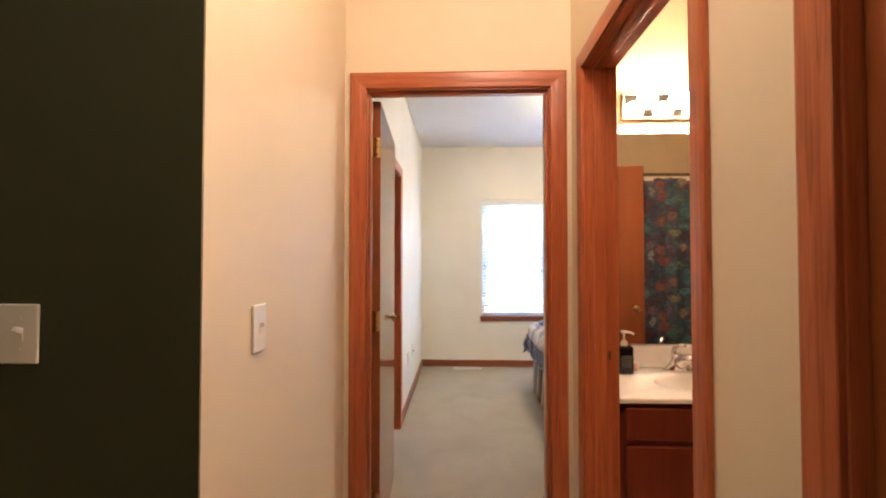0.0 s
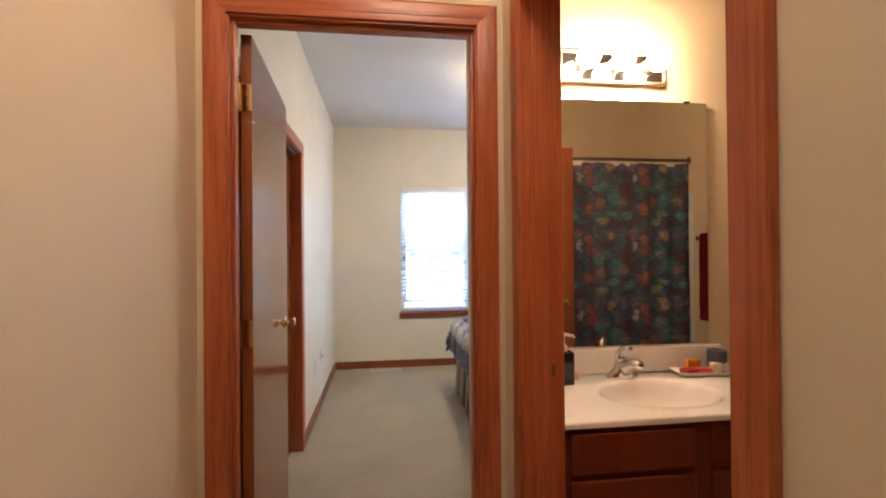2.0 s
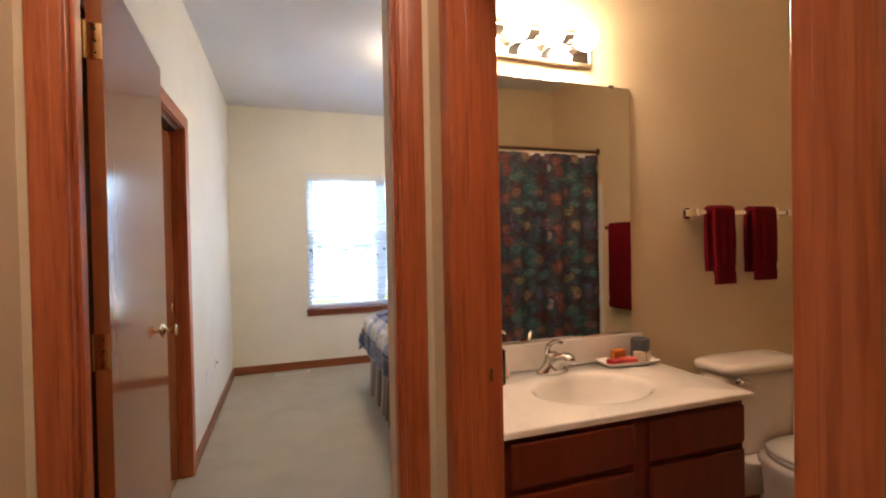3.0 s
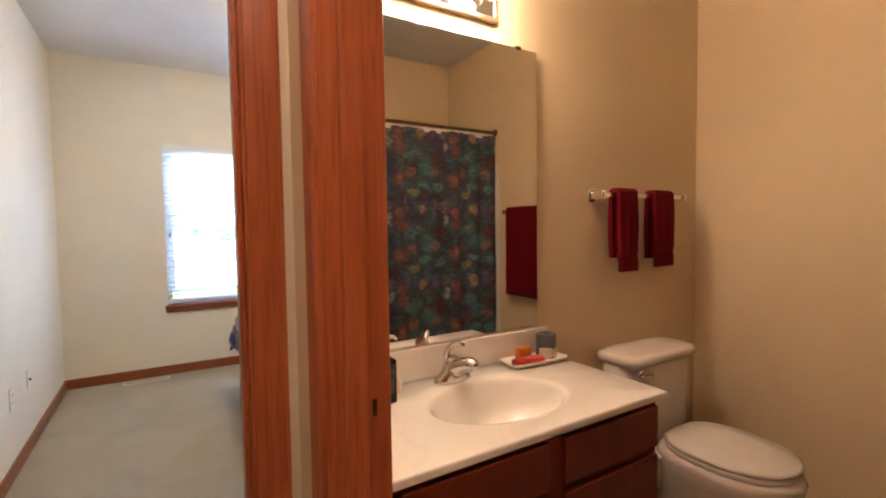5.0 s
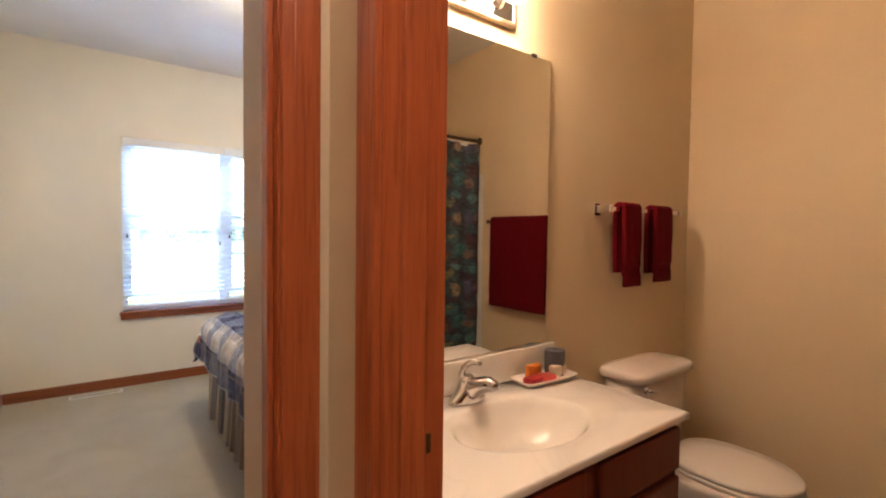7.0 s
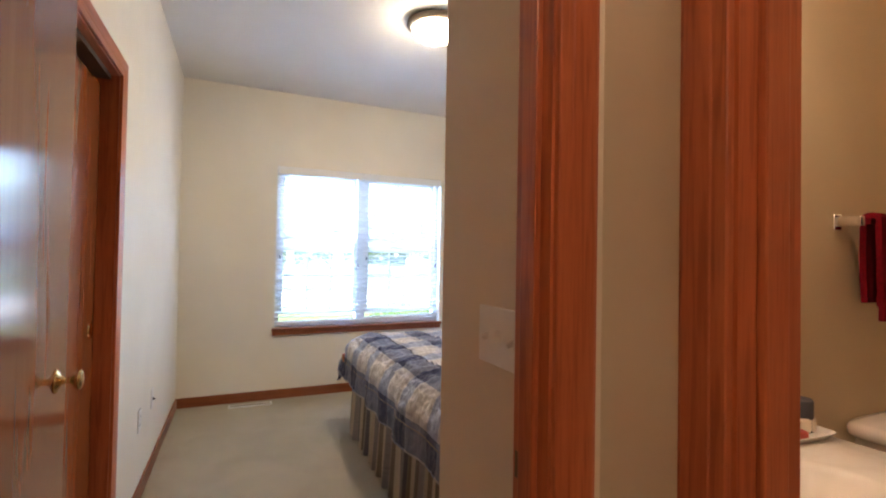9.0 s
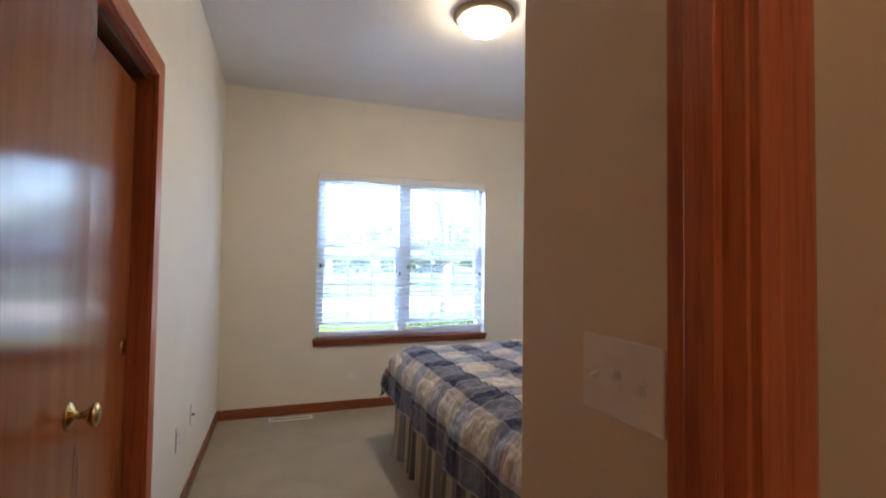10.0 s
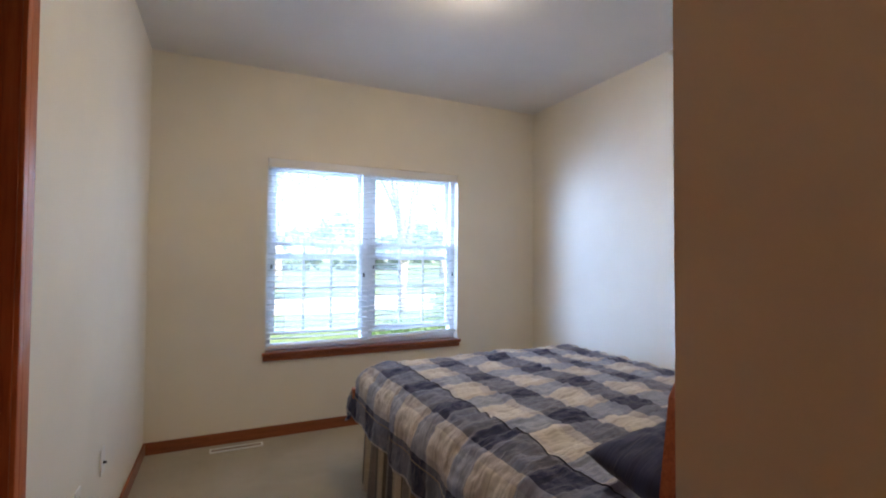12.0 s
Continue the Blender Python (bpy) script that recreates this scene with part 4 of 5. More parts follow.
def counter_things():
    z = 0.8075
    b = thing("soap_bottle", (0.925, 2.285, z), "square dark glass soap bottle with a pump", "soap dispenser")
    part("bottle", box((0.892, 2.255, z), (0.958, 2.315, z + 0.126), 0.008, seg=3), M_SOAPGLASS, b)
    part("label", box((0.902, 2.2535, z + 0.03), (0.948, 2.2548, z + 0.085)), M_LABEL, b, "faded grey printed label")
    part("collar", lathe([(0.014, 0), (0.015, 0.002), (0.015, 0.018), (0.009, 0.024), (0, 0.024)], pose(0.925, 2.285, z + 0.126), 20), M_CREAM, b, smooth=True)
    p = part("pump", tube([(0.925, 2.285, z + 0.142), (0.925, 2.285, z + 0.186)], 0.0045, 10), M_CREAM, b, smooth=True)
    part("nozzle", tube([(0.914, 2.293, z + 0.187), (0.93, 2.282, z + 0.189), (0.954, 2.267, z + 0.186), (0.961, 2.262, z + 0.178)], [0.007, 0.007, 0.005, 0.004], 10), M_CREAM, p, smooth=True)
    b = thing("lotion_bottle", (0.892, 2.348, z), "cream plastic lotion bottle with a flip cap", "bottle")
    part("bottle", lathe([(0, 0), (0.024, 0), (0.026, 0.004), (0.026, 0.155), (0.020, 0.174), (0.013, 0.180), (0, 0.180)], pose(0.892, 2.348, z), 24), M_CREAM, b, smooth=True)
    part("cap", lathe([(0.016, 0), (0.017, 0.003), (0.015, 0.05), (0.011, 0.055), (0, 0.055)], pose(0.892, 2.348, z + 0.1805), 24), M_CREAM, b, smooth=True)
    b = thing("small_bottle", (0.992, 2.34, z), "small pink bottle behind the soap", "bottle")
    part("bottle", lathe([(0, 0), (0.015, 0), (0.017, 0.003), (0.017, 0.03), (0.010, 0.040), (0, 0.040)], pose(0.992, 2.34, z), 20), M_PINK, b, smooth=True)

    cx, cy, ang = 1.535, 2.327, -4
    m = pose(cx, cy, z, 0, 0, ang)
    hw, hd = 0.122, 0.053
    rings = []
    for k, dz in ((0.80, 0.0), (0.86, 0.002), (1.0, 0.017), (1.0, 0.019), (0.97, 0.019), (0.86, 0.007), (0.80, 0.005)):
        a, d = hw - (1 - k) * 0.09, hd - (1 - k) * 0.09
        rings.append([m @ Vector((a * math.copysign(abs(math.cos(q)) ** 0.25, math.cos(q)), d * math.copysign(abs(math.sin(q)) ** 0.25, math.sin(q)), dz)) for q in (2 * math.pi * k2 / 48 + 0.02 for k2 in range(48))])
    tagged(part("soap_dish", loft(rings), M_DISH, smooth=True), "rectangular white ceramic soap dish on the vanity top", "soap dish")

    def soap(name, lo, hi, rz, mat, label, tilt=0):
        mm = m @ pose(*lo, tilt, 0, rz)
        tagged(part(name, box((-hi[0] / 2, -hi[1] / 2, 0), (hi[0] / 2, hi[1] / 2, hi[2]), min(hi) * 0.22, mm, 3), mat, smooth=True), label, "soap", "decorative soaps on the dish")

    soap("soap_bar", (-0.066, -0.014, 0.0055), (0.060, 0.045, 0.022), 12, M_RED, "dark red soap bar lying on the dish")
    soap("soap_bar", (-0.004, -0.010, 0.0055), (0.062, 0.042, 0.022), -14, M_CORAL, "coral red soap bar lying on the dish")
    soap("soap_bar", (-0.026, 0.028, 0.0055), (0.062, 0.024, 0.050), 4, M_ORANGE, "orange soap block standing on the dish")
    soap("soap_bar", (0.070, 0.006, 0.0055), (0.074, 0.024, 0.040), 4, M_IVORY, "ivory soap block standing on the dish")
    c = thing("candle", (1.618, 2.353, z), "slate grey pillar candle against the backsplash", "candle")
    part("wax", lathe([(0, 0), (0.036, 0), (0.037, 0.002), (0.037, 0.088), (0.035, 0.092), (0.028, 0.087), (0, 0.085)], pose(1.618, 2.353, z + 0.0), 28), M_CANDLE, c, smooth=True)
    part("wick", tube([(1.618, 2.353, z + 0.084), (1.619, 2.354, z + 0.095)], 0.0012, 6), M_WICK, c)



counter_things()

# ---- switches, outlets, vent ----
def wall_plate(name, o, adir, ndir, gangs, label, toggle=True, outlet=False, down=()):
    """A screwed cover plate with toggles or sockets; o is its middle on the wall."""
    o, a, n = Vector(o), Vector(adir), Vector(ndir)
    w, h = 0.070 + 0.046 * (gangs - 1), 0.114
    m = Matrix((a, n, Vector((0, 0, 1)))).transposed().to_4x4()
    m.translation = o
    t = thing(name, tuple(o), label, "wall outlet" if outlet else "light switch")

    def put(pname, lo, hi, mat, bev, parent, lb=""):
        bm = box(lo, hi, bev)
        bmesh.ops.transform(bm, matrix=m, verts=bm.verts)
        bmesh.ops.recalc_face_normals(bm, faces=bm.faces)
        return part(pname, bm, mat, parent, lb)

    pl = put("cover_plate", (-w / 2, 0.0005, -h / 2), (w / 2, 0.0068, h / 2), M_PLATE, 0.0030, t)
    for g in range(gangs):
        x = (g - (gangs - 1) / 2) * 0.046
        if outlet:
            for dz in (-0.02, 0.02):
                s = put("socket", (x - 0.014, 0.005, dz - 0.013), (x + 0.014, 0.0082, dz + 0.013), M_PLATE, 0.002, t)
                for dx in (-0.006, 0.006):
                    put("slot", (x + dx - 0.0014, 0.0080, dz - 0.004), (x + dx + 0.0014, 0.0086, dz + 0.006), M_DARK, 0, s)
        elif toggle:
            put("toggle_well", (x - 0.006, 0.0060, -0.013), (x + 0.006, 0.0078, 0.013), M_PLATE, 0.0004, t)
            bm = box((x - 0.0045, 0.004, -0.005), (x + 0.0045, 0.021, 0.005), 0.0015)
            bmesh.ops.transform(bm, matrix=m @ pose(0, 0, 0.002, -26 if g in down else 26), verts=bm.verts)
            bmesh.ops.recalc_face_normals(bm, faces=bm.faces)
            part("toggle", bm, M_PLATE, t)
        if not outlet or g == 0:
            for dz in ((-0.031, 0.031) if not outlet else (0,)):
                bm = lathe([(0, 0.0015), (0.0025, 0.001), (0.003, 0)], m @ pose(x, 0.006, dz, -90), 10)
                part("screw", bm, M_PLATE if not outlet else M_CHROME, t)
    return t


wall_plate("light_switch", (HL, 1.243, 1.160), (0, -1, 0), (1, 0, 0), 1, "white single toggle switch on the hallway wall")
wall_plate("light_switch", (-0.690, Y_GREEN, 1.183), (-1, 0, 0), (0, -1, 0), 2, "white double toggle switch on the olive wall")
wall_plate("light_switch", (ENTRY_R, 2.321, 1.131), (0, 1, 0), (-1, 0, 0), 3, "white triple toggle switch beside the bedroom entry", down=(0, 2))
wall_plate("wall_outlet", (BL, 4.365, 0.415), (0, -1, 0), (1, 0, 0), 1, "white duplex outlet low on the bedroom wall", outlet=True)
cp = wall_plate("cable_plate", (BL, 4.745, 0.425), (0, -1, 0), (1, 0, 0), 1, "white cable jack plate low on the bedroom wall", toggle=False)
part("connector", lathe([(0, 0.012), (0.004, 0.012), (0.0048, 0.010), (0.0048, 0.003), (0.008, 0.003), (0.008, 0.0)], pose(BL + 0.0068, 4.745, 0.418, 0, 90, 0), 16), M_DARK, cp, "dark threaded cable connector", True)

M_VENTWELL = plain("shadowed_vent", (0.12, 0.10, 0.08), 0.7)
M_VENTSLAT = plain("tan_vent_slat", (0.42, 0.35, 0.27), 0.5)
v = thing("floor_vent", (0.27, 5.79, 0), "cream metal floor register in the carpet", "floor vent")
part("rim", boxes(((0.10, 5.765, 0.0), (0.44, 5.775, 0.008)), ((0.10, 5.822, 0.0), (0.44, 5.832, 0.008)), ((0.10, 5.775, 0.0), (0.112, 5.822, 0.008)), ((0.428, 5.775, 0.0), (0.44, 5.822, 0.008))), M_VINYL, v)
part("well", box((0.112, 5.775, 0.0005), (0.428, 5.822, 0.002)), M_VENTWELL, v)
for k in range(20):
    x = 0.122 + 0.0155 * k
    part("slat", box((x, 5.775, 0.002), (x + 0.008, 5.822, 0.007)), M_VENTSLAT, v)

# ---- bedroom ----
M_NICKEL = plain("brushed_bronze", (0.30, 0.24, 0.18), 0.4, 0.7)


def ceiling_light():
    x, y = 1.240, 4.190
    c = thing("ceiling_light", (x, y, CEIL), "flush bronze ceiling light with a lit glass dome", "ceiling light")
    part("canopy", lathe([(0.0, 0.0), (0.160, 0.0), (0.176, -0.010), (0.178, -0.022), (0.166, -0.036), (0.150, -0.044), (0.138, -0.044)], pose(x, y, CEIL), 48), M_NICKEL, c, "brushed bronze rim", True)
    part("dome", lathe([(0.146, -0.038), (0.143, -0.056), (0.128, -0.080), (0.096, -0.101), (0.050, -0.112), (0.0, -0.115)], pose(x, y, CEIL), 48), M_DOME, c, "lit white glass dome", True)
    part("finial", lathe([(0.0, -0.136), (0.008, -0.134), (0.011, -0.127), (0.007, -0.120), (0.014, -0.116), (0.0, -0.111)], pose(x, y, CEIL), 16), M_BRONZE, c, smooth=True)


ceiling_light()

M_NAVY = plain("navy_piping", (0.02, 0.022, 0.04), 0.8)
M_SEAM = plain("tan_piping", (0.30, 0.25, 0.19), 0.8)
BX0, BX1, BY0, BY1, BZ = 0.955, 2.475, 2.86, 4.915, 0.718


def bed():
    b = thing("bed", ((BX0 + BX1) / 2, (BY0 + BY1) / 2, 0), "wooden bed frame with an arched headboard", "bed")
    # arched headboard
    xa, xb = 0.836, BX1 + 0.12
    pts = [(xa, 0.0), (xa + 0.0, 0.52), (xa + 0.006, 0.72), (xa + 0.016, 0.92), (xa + 0.040, 1.08), (xa + 0.10, 1.17)]
    n = 24
    arc = [(xa + 0.10 + (xb - xa - 0.20) * k / n, 1.17 + 0.10 * math.sin(math.pi * k / n)) for k in range(1, n)]
    out = pts + arc + [(xa + xb - px, pz) for px, pz in reversed(pts)]
    rings = [[(px, y, pz) for px, pz in out] for y in (2.785, 2.825)]
    bm = loft(rings)
    bmesh.ops.bevel(bm, geom=[e for e in bm.edges if abs(e.verts[0].co.y - e.verts[1].co.y) < 1e-4], offset=0.006, segments=2, affect="EDGES")
    part("headboard", bm, M_OAK_X, b, "stained oak arched headboard")
    for x in (BX0 + 0.02, BX1 - 0.02):
        part("foot_post", box((x - 0.025, 4.880, 0), (x + 0.025, 4.925, 0.44), 0.004), M_OAK_Z, b)
    part("footboard", box((0.862, 4.915, 0.44), (BX1 + 0.09, 4.965, 0.566), 0.008), M_OAK_X, b)
    for x in (BX0 + 0.012, BX1 - 0.012):
        part("side_rail", box((x - 0.012, 2.826, 0.20), (x + 0.012, 4.879, 0.34), 0.003), M_OAK_Y, b)
    tagged(part("mattress", box((BX0 + 0.03, BY0 + 0.02, 0.345), (BX1 - 0.03, BY1 - 0.045, BZ - 0.05), 0.05, seg=4), M_CREAM), "thick mattress under the comforter", "mattress")

    # pleated skirt round three sides
    W, L = BX1 - BX0, BY1 - BY0

    def skirt(u, v):
        s = u
        q = s + 0.022 * math.sin(s * 9.0) + 0.015 * math.sin(s * 23.0)
        pleat = 0.5 + 0.5 * math.cos(q * 2 * math.pi / 0.115)
        d = 0.012 + (0.012 + 0.020 * v) * (pleat ** 1.5) + 0.010 * v * fbm(s, 0, 0, 3) + 0.012 * v
        z = 0.50 - 0.485 * v
        if s < L:
            return (BX0 - d, BY0 + s, z)
        if s < L + W:
            return (BX0 + (s - L), BY1 + d, z)
        return (BX1 + d, BY1 - (s - L - W), z)
    k = uv_grid("bed_skirt", skirt, 900, 10, M_SKIRT, None, 0.0, L + W + L, 0.0, 1.0)
    tagged(k, "pleated bed skirt striped in tan, brown and navy", "bed skirt")

    D, R = 0.42, 0.16
    CX0, CY1 = BX0 + 0.085, BY1 - 0.085
    W, L = BX1 - 0.085 - CX0, CY1 - BY0

    def hang(r):
        """Outward and downward travel over the rounded edge for r metres of cloth past the flat."""
        q = R * math.pi / 2
        if r < q:
            a = r / R
            return R * math.sin(a), R * (1 - math.cos(a))
        return R + 0.06 * (r - q), R + (r - q)

    def cover(u, v):
        # u: from the camera-side hem across; v: from head to foot hem
        ou = -u if u < 0 else (u - W if u > W else 0.0)
        ov = v - L if v > L else 0.0
        su = -1 if u < 0 else 1
        x, y = CX0 + min(max(u, 0), W), BY0 + min(max(v, 0), L)
        r = math.hypot(ou, ov)
        o, dn = hang(r) if r > 0 else (0.0, 0.0)
        z = BZ - dn
        if r > 0:
            cu, cv = ou / r, ov / r
            fold_ = 0.0
            k = min(1.0, r / 0.45)
            if ou > 0 and ov > 0:
                th = math.atan2(ov, ou)
                fold_ = 0.085 * k ** 1.5 * math.sin(2 * th) ** 2
                z += 0.15 * k * k * math.sin(2 * th) ** 2
            s = v if ou > ov else u
            ripple = k * (0.25 if ou > 0 and ov > 0 else 1.0) * (0.013 * math.sin(s * 19 + 1.3 * math.sin(s * 5)) + 0.016 * fbm(s, r * 0.4, 1.7, 3.5))
            o += fold_ + ripple
            x += su * cu * o
            y += cv * o
            if ou > ov:
                z += 0.05 * k * max(0, 1 - v / 0.9)
        # puffiness and creases on the top
        w = 1.0 if r < 0.15 else 0.4
        crease = 0.010 * fbm(u * 1.2, v * 3.2, 0.3, 3.0) + 0.012 * fbm(u, v, 5.0, 1.6) + 0.005 * fbm(u * 2.5 + v * 2.0, v * 1.0, 9.0, 7.0) + 0.012 * fbm(u * 3.0 + v * 1.5, v * 9.0, 2.0, 2.6) + 0.008 * fbm(u * 9.0, v * 3.0 - u * 2.0, 4.0, 2.2)
        crown = 0.030 * math.sin(math.pi * min(max(u / W, 0), 1)) ** 0.6 * math.sin(math.pi * min(max(v / L, 0.0), 1)) ** 0.3
        if r > 0.05:
            x += su * (crease * 0.7 if ou >= ov else 0)
            y += crease * 0.7 if ov > ou else 0
        z += crease * w + crown
        return (x, y, z)
    cf = thing("comforter", ((BX0 + BX1) / 2, (BY0 + BY1) / 2, BZ), "rumpled plaid comforter in navy, grey and cream over the bed", "comforter")
    c = uv_grid("cover", cover, 320, 370, M_PLAID, cf, -D, W + D, 0.06, L + D)
    solid(c, 0.018)
    seam = [Vector(cover(-0.30, 0.08 + (L + 0.2) * k / 150)) + Vector((-0.002, 0, 0)) for k in range(151)]
    edge = [Vector(cover(0.058, 0.08 + (L + 0.1) * k / 150)) + Vector((-0.001, 0, 0.001)) for k in range(151)]
    part("piping", tube(edge, 0.0024, 6), M_NAVY, cf, "dark piped edge", True)
    part("piping", tube(seam, 0.0022, 6), M_SEAM, cf, "tan piped seam", True)


bed()


def pillow():
    m = pose(1.435, 3.035, 0.768, 8, 0, 3)
    hw, hd, hh = 0.36, 0.22, 0.082

    def shape(sgn):
        def f(u, v):
            a, b = u * 2 - 1, v * 2 - 1
            t = max(0.0, (1 - a ** 4) * (1 - b ** 4)) ** 0.55
            pin = 1 - 0.05 * ((1 - abs(a) ** 2) * abs(b) ** 3 * 0.6 + (1 - abs(b) ** 2) * abs(a) ** 3 * 0.6)
            p = Vector((a * hw * pin, b * hd * pin, sgn * hh * t + (0.010 * fbm(a * 2, b * 2, sgn, 2) + 0.010 * fbm(a * 5 + b * 2, b * 1.5, sgn, 2)) * t))
            return tuple(m @ p)
        return f
    nu, nv = 48, 36
    top = [shape(1)(i / nu, j / nv) for j in range(nv + 1) for i in range(nu + 1)]
    bot = [shape(-1)(i / nu, j / nv) for j in range(nv + 1) for i in range(nu + 1)]
    n = len(top)
    f1 = [(j * (nu + 1) + i, j * (nu + 1) + i + 1, (j + 1) * (nu + 1) + i + 1, (j + 1) * (nu + 1) + i) for j in range(nv) for i in range(nu)]
    f2 = [tuple(n + k for k in reversed(f)) for f in f1]
    ob = part("pillow", (top + bot, [], f1 + f2), M_PLAID, None, "", True)
    lay = ob.data.uv_layers.new(name="UVMap")
    flat = []
    for lp in ob.data.loops:
        k = lp.vertex_index % n
        flat += [0.285 + 0.055 * (k % (nu + 1)) / nu, 0.030 + 0.115 * (k // (nu + 1)) / nv]
    lay.data.foreach_set("uv", flat)
    bm = bmesh.new()
    bm.from_mesh(ob.data)
    bmesh.ops.remove_doubles(bm, verts=bm.verts, dist=1e-4)
    bm.to_mesh(ob.data)
    bm.free()
    tagged(ob, "plump dark plaid pillow leaning at the head of the bed", "pillow")


pillow()

# ---- window ----
def window():
    w = thing("window_1", ((W0 + W1) / 2, Y_WIN + 0.09, WZ0), "white vinyl twin double-hung window with its lower sashes raised slightly", "window", kind="structure")
    ya, yb = Y_WIN + 0.075, Y_WIN + 0.155
    mid = 1.243
    for lo, hi in (((W0, ya, WZ0), (W0 + 0.04, yb, WZ1)), ((W1 - 0.04, ya, WZ0), (W1, yb, WZ1)), ((mid - 0.045, ya, WZ0 + 0.04), (mid + 0.045, yb, WZ1 - 0.04)), ((W0 + 0.04, ya, WZ0), (W1 - 0.04, yb, WZ0 + 0.04)), ((W0 + 0.04, ya, WZ1 - 0.04), (W1 - 0.04, yb, WZ1))):
        part("window_frame", box(lo, hi, 0.003), M_VINYL, w)
    for a, b in ((W0 + 0.041, mid - 0.046), (mid + 0.046, W1 - 0.041)):
        for z0, z1, y in ((WZ0 + 0.112, 1.452, ya + 0.014), (1.322, WZ1 - 0.041, ya + 0.046)):
            s = 0.036 if z0 > 1 else 0.028
            sash = part("sash", boxes(((a, y, z0), (a + s, y + 0.028, z1)), ((b - s, y, z0), (b, y + 0.028, z1)), ((a + s, y, z0), (b - s, y + 0.028, z0 + s)), ((a + s, y, z1 - s), (b - s, y + 0.028, z1))), M_VINYL, w)
            g = part("pane", box((a + s, y + 0.012, z0 + s), (b - s, y + 0.016, z1 - s)), M_GLASS, sash, "clear glass pane")
            g.visible_shadow = False
            if z0 < 1:
                for k in (1, 2):
                    x = a + s + (b - a - 2 * s) * k / 3
                    part("muntin", box((x - 0.009, y + 0.018, z0 + s), (x + 0.009, y + 0.024, z1 - s)), M_VINYL, sash)
                z = (z0 + z1) / 2
                part("muntin", box((a + s, y + 0.0185, z - 0.009), (b - s, y + 0.0235, z + 0.009)), M_VINYL, sash)
                for x in (a + 0.11, b - 0.11):
                    part("sash_lock", box((x - 0.025, y - 0.012, z1), (x + 0.025, y + 0.016, z1 + 0.012), 0.004), M_VINYL, sash)
    sl = thing("window_sill", ((W0 + W1) / 2, Y_WIN, WZ0 - 0.025), "stained oak window stool and apron, their colour darkened for shade", "window sill", kind="structure")
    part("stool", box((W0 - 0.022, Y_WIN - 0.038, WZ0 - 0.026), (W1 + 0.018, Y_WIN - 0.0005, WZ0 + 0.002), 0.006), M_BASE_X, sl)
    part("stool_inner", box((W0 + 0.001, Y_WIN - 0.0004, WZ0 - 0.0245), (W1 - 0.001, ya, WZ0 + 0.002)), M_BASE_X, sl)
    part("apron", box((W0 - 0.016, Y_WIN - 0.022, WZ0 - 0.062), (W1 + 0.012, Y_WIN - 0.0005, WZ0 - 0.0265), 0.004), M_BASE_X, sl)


window()


def blind(x0, x1, zb, tilt):
    y = Y_WIN + 0.038
    b = thing("window_blind", ((x0 + x1) / 2, y, zb), "white horizontal slat blind hanging in the window", "window blind", "bedroom window blinds")
    part("headrail", box((x0, y - 0.026, 2.028), (x1, y + 0.026, WZ1 - 0.002), 0.003), M_VINYL, b)
    part("valance", box((x0 - 0.0, y - 0.034, 2.012), (x1, y - 0.028, WZ1 - 0.001), 0.002), M_VINYL, b)
    n = 31
    z1 = 1.998
    pitch = (z1 - zb - 0.03) / n
    mid = (x0 + x1) / 2
    ref = None
    for k in range(n + 1):
        z = z1 - pitch * k
        if ref is None:
            pr = []
            for j in range(7):
                q = -1 + 2 * j / 6
                pr.append((q * 0.0245, 0.004 * (1 - q * q)))
            vs = [((-1 if e == 0 else 1) * (x1 - x0 - 0.012) / 2, d, h) for e in (0, 1) for d, h in pr]
            vs += [(px, d, h - 0.0018) for px, d, h in vs]
            fs = [(j, j + 1, j + 8, j + 7) for j in range(6)] + [(14 + j + 7, 14 + j + 8, 14 + j + 1, 14 + j) for j in range(6)]
            fs += [(0, 7, 21, 14), (6, 20, 27, 13)]
            ref = bpy.data.meshes.new("slat")
            ref.from_pydata(vs, [], fs)
            ref.materials.append(M_SLAT)
        o = new("slat", ref)
        o.parent = b
        o.matrix_parent_inverse = world_of(b).inverted()
        o.matrix_basis = pose(mid, y, z, 4 + 2.0 * math.sin(k * 1.7), tilt * (k / n) ** 2 * 1.0, 0)
    m = pose(mid, y, zb + 0.012, 0, tilt, 0)
    part("bottom_rail", box((-(x1 - x0) / 2 + 0.004, -0.025, -0.010), ((x1 - x0) / 2 - 0.004, 0.025, 0.010), 0.004, m), M_VINYL, b)
    for x in (x0 + 0.13, x1 - 0.13):
        for dy in (-0.026, 0.026):
            part("ladder_cord", tube([(x, y + dy, 2.03), (x, y + dy, zb + 0.01)], 0.0008, 5), M_VINYL, b)
    for x, z in ((x0 + 0.034, 1.245), (x1 - 0.044, 1.180)):
        part("pull_cord", tube([(x, y - 0.033, 2.02), (x - 0.002, y - 0.034, z + 0.03)], 0.0011, 6), M_VINYL, b)
        part("tassel", lathe([(0.0, 0.034), (0.005, 0.031), (0.010, 0.0), (0.0, 0.0)], pose(x - 0.002, y - 0.034, z), 10), M_DARK, b, "dark cord tassel", True)


blind(W0 + 0.004, 1.2415, 0.648, -0.3)
blind(1.2455, W1 - 0.004, 0.668, -1.3)

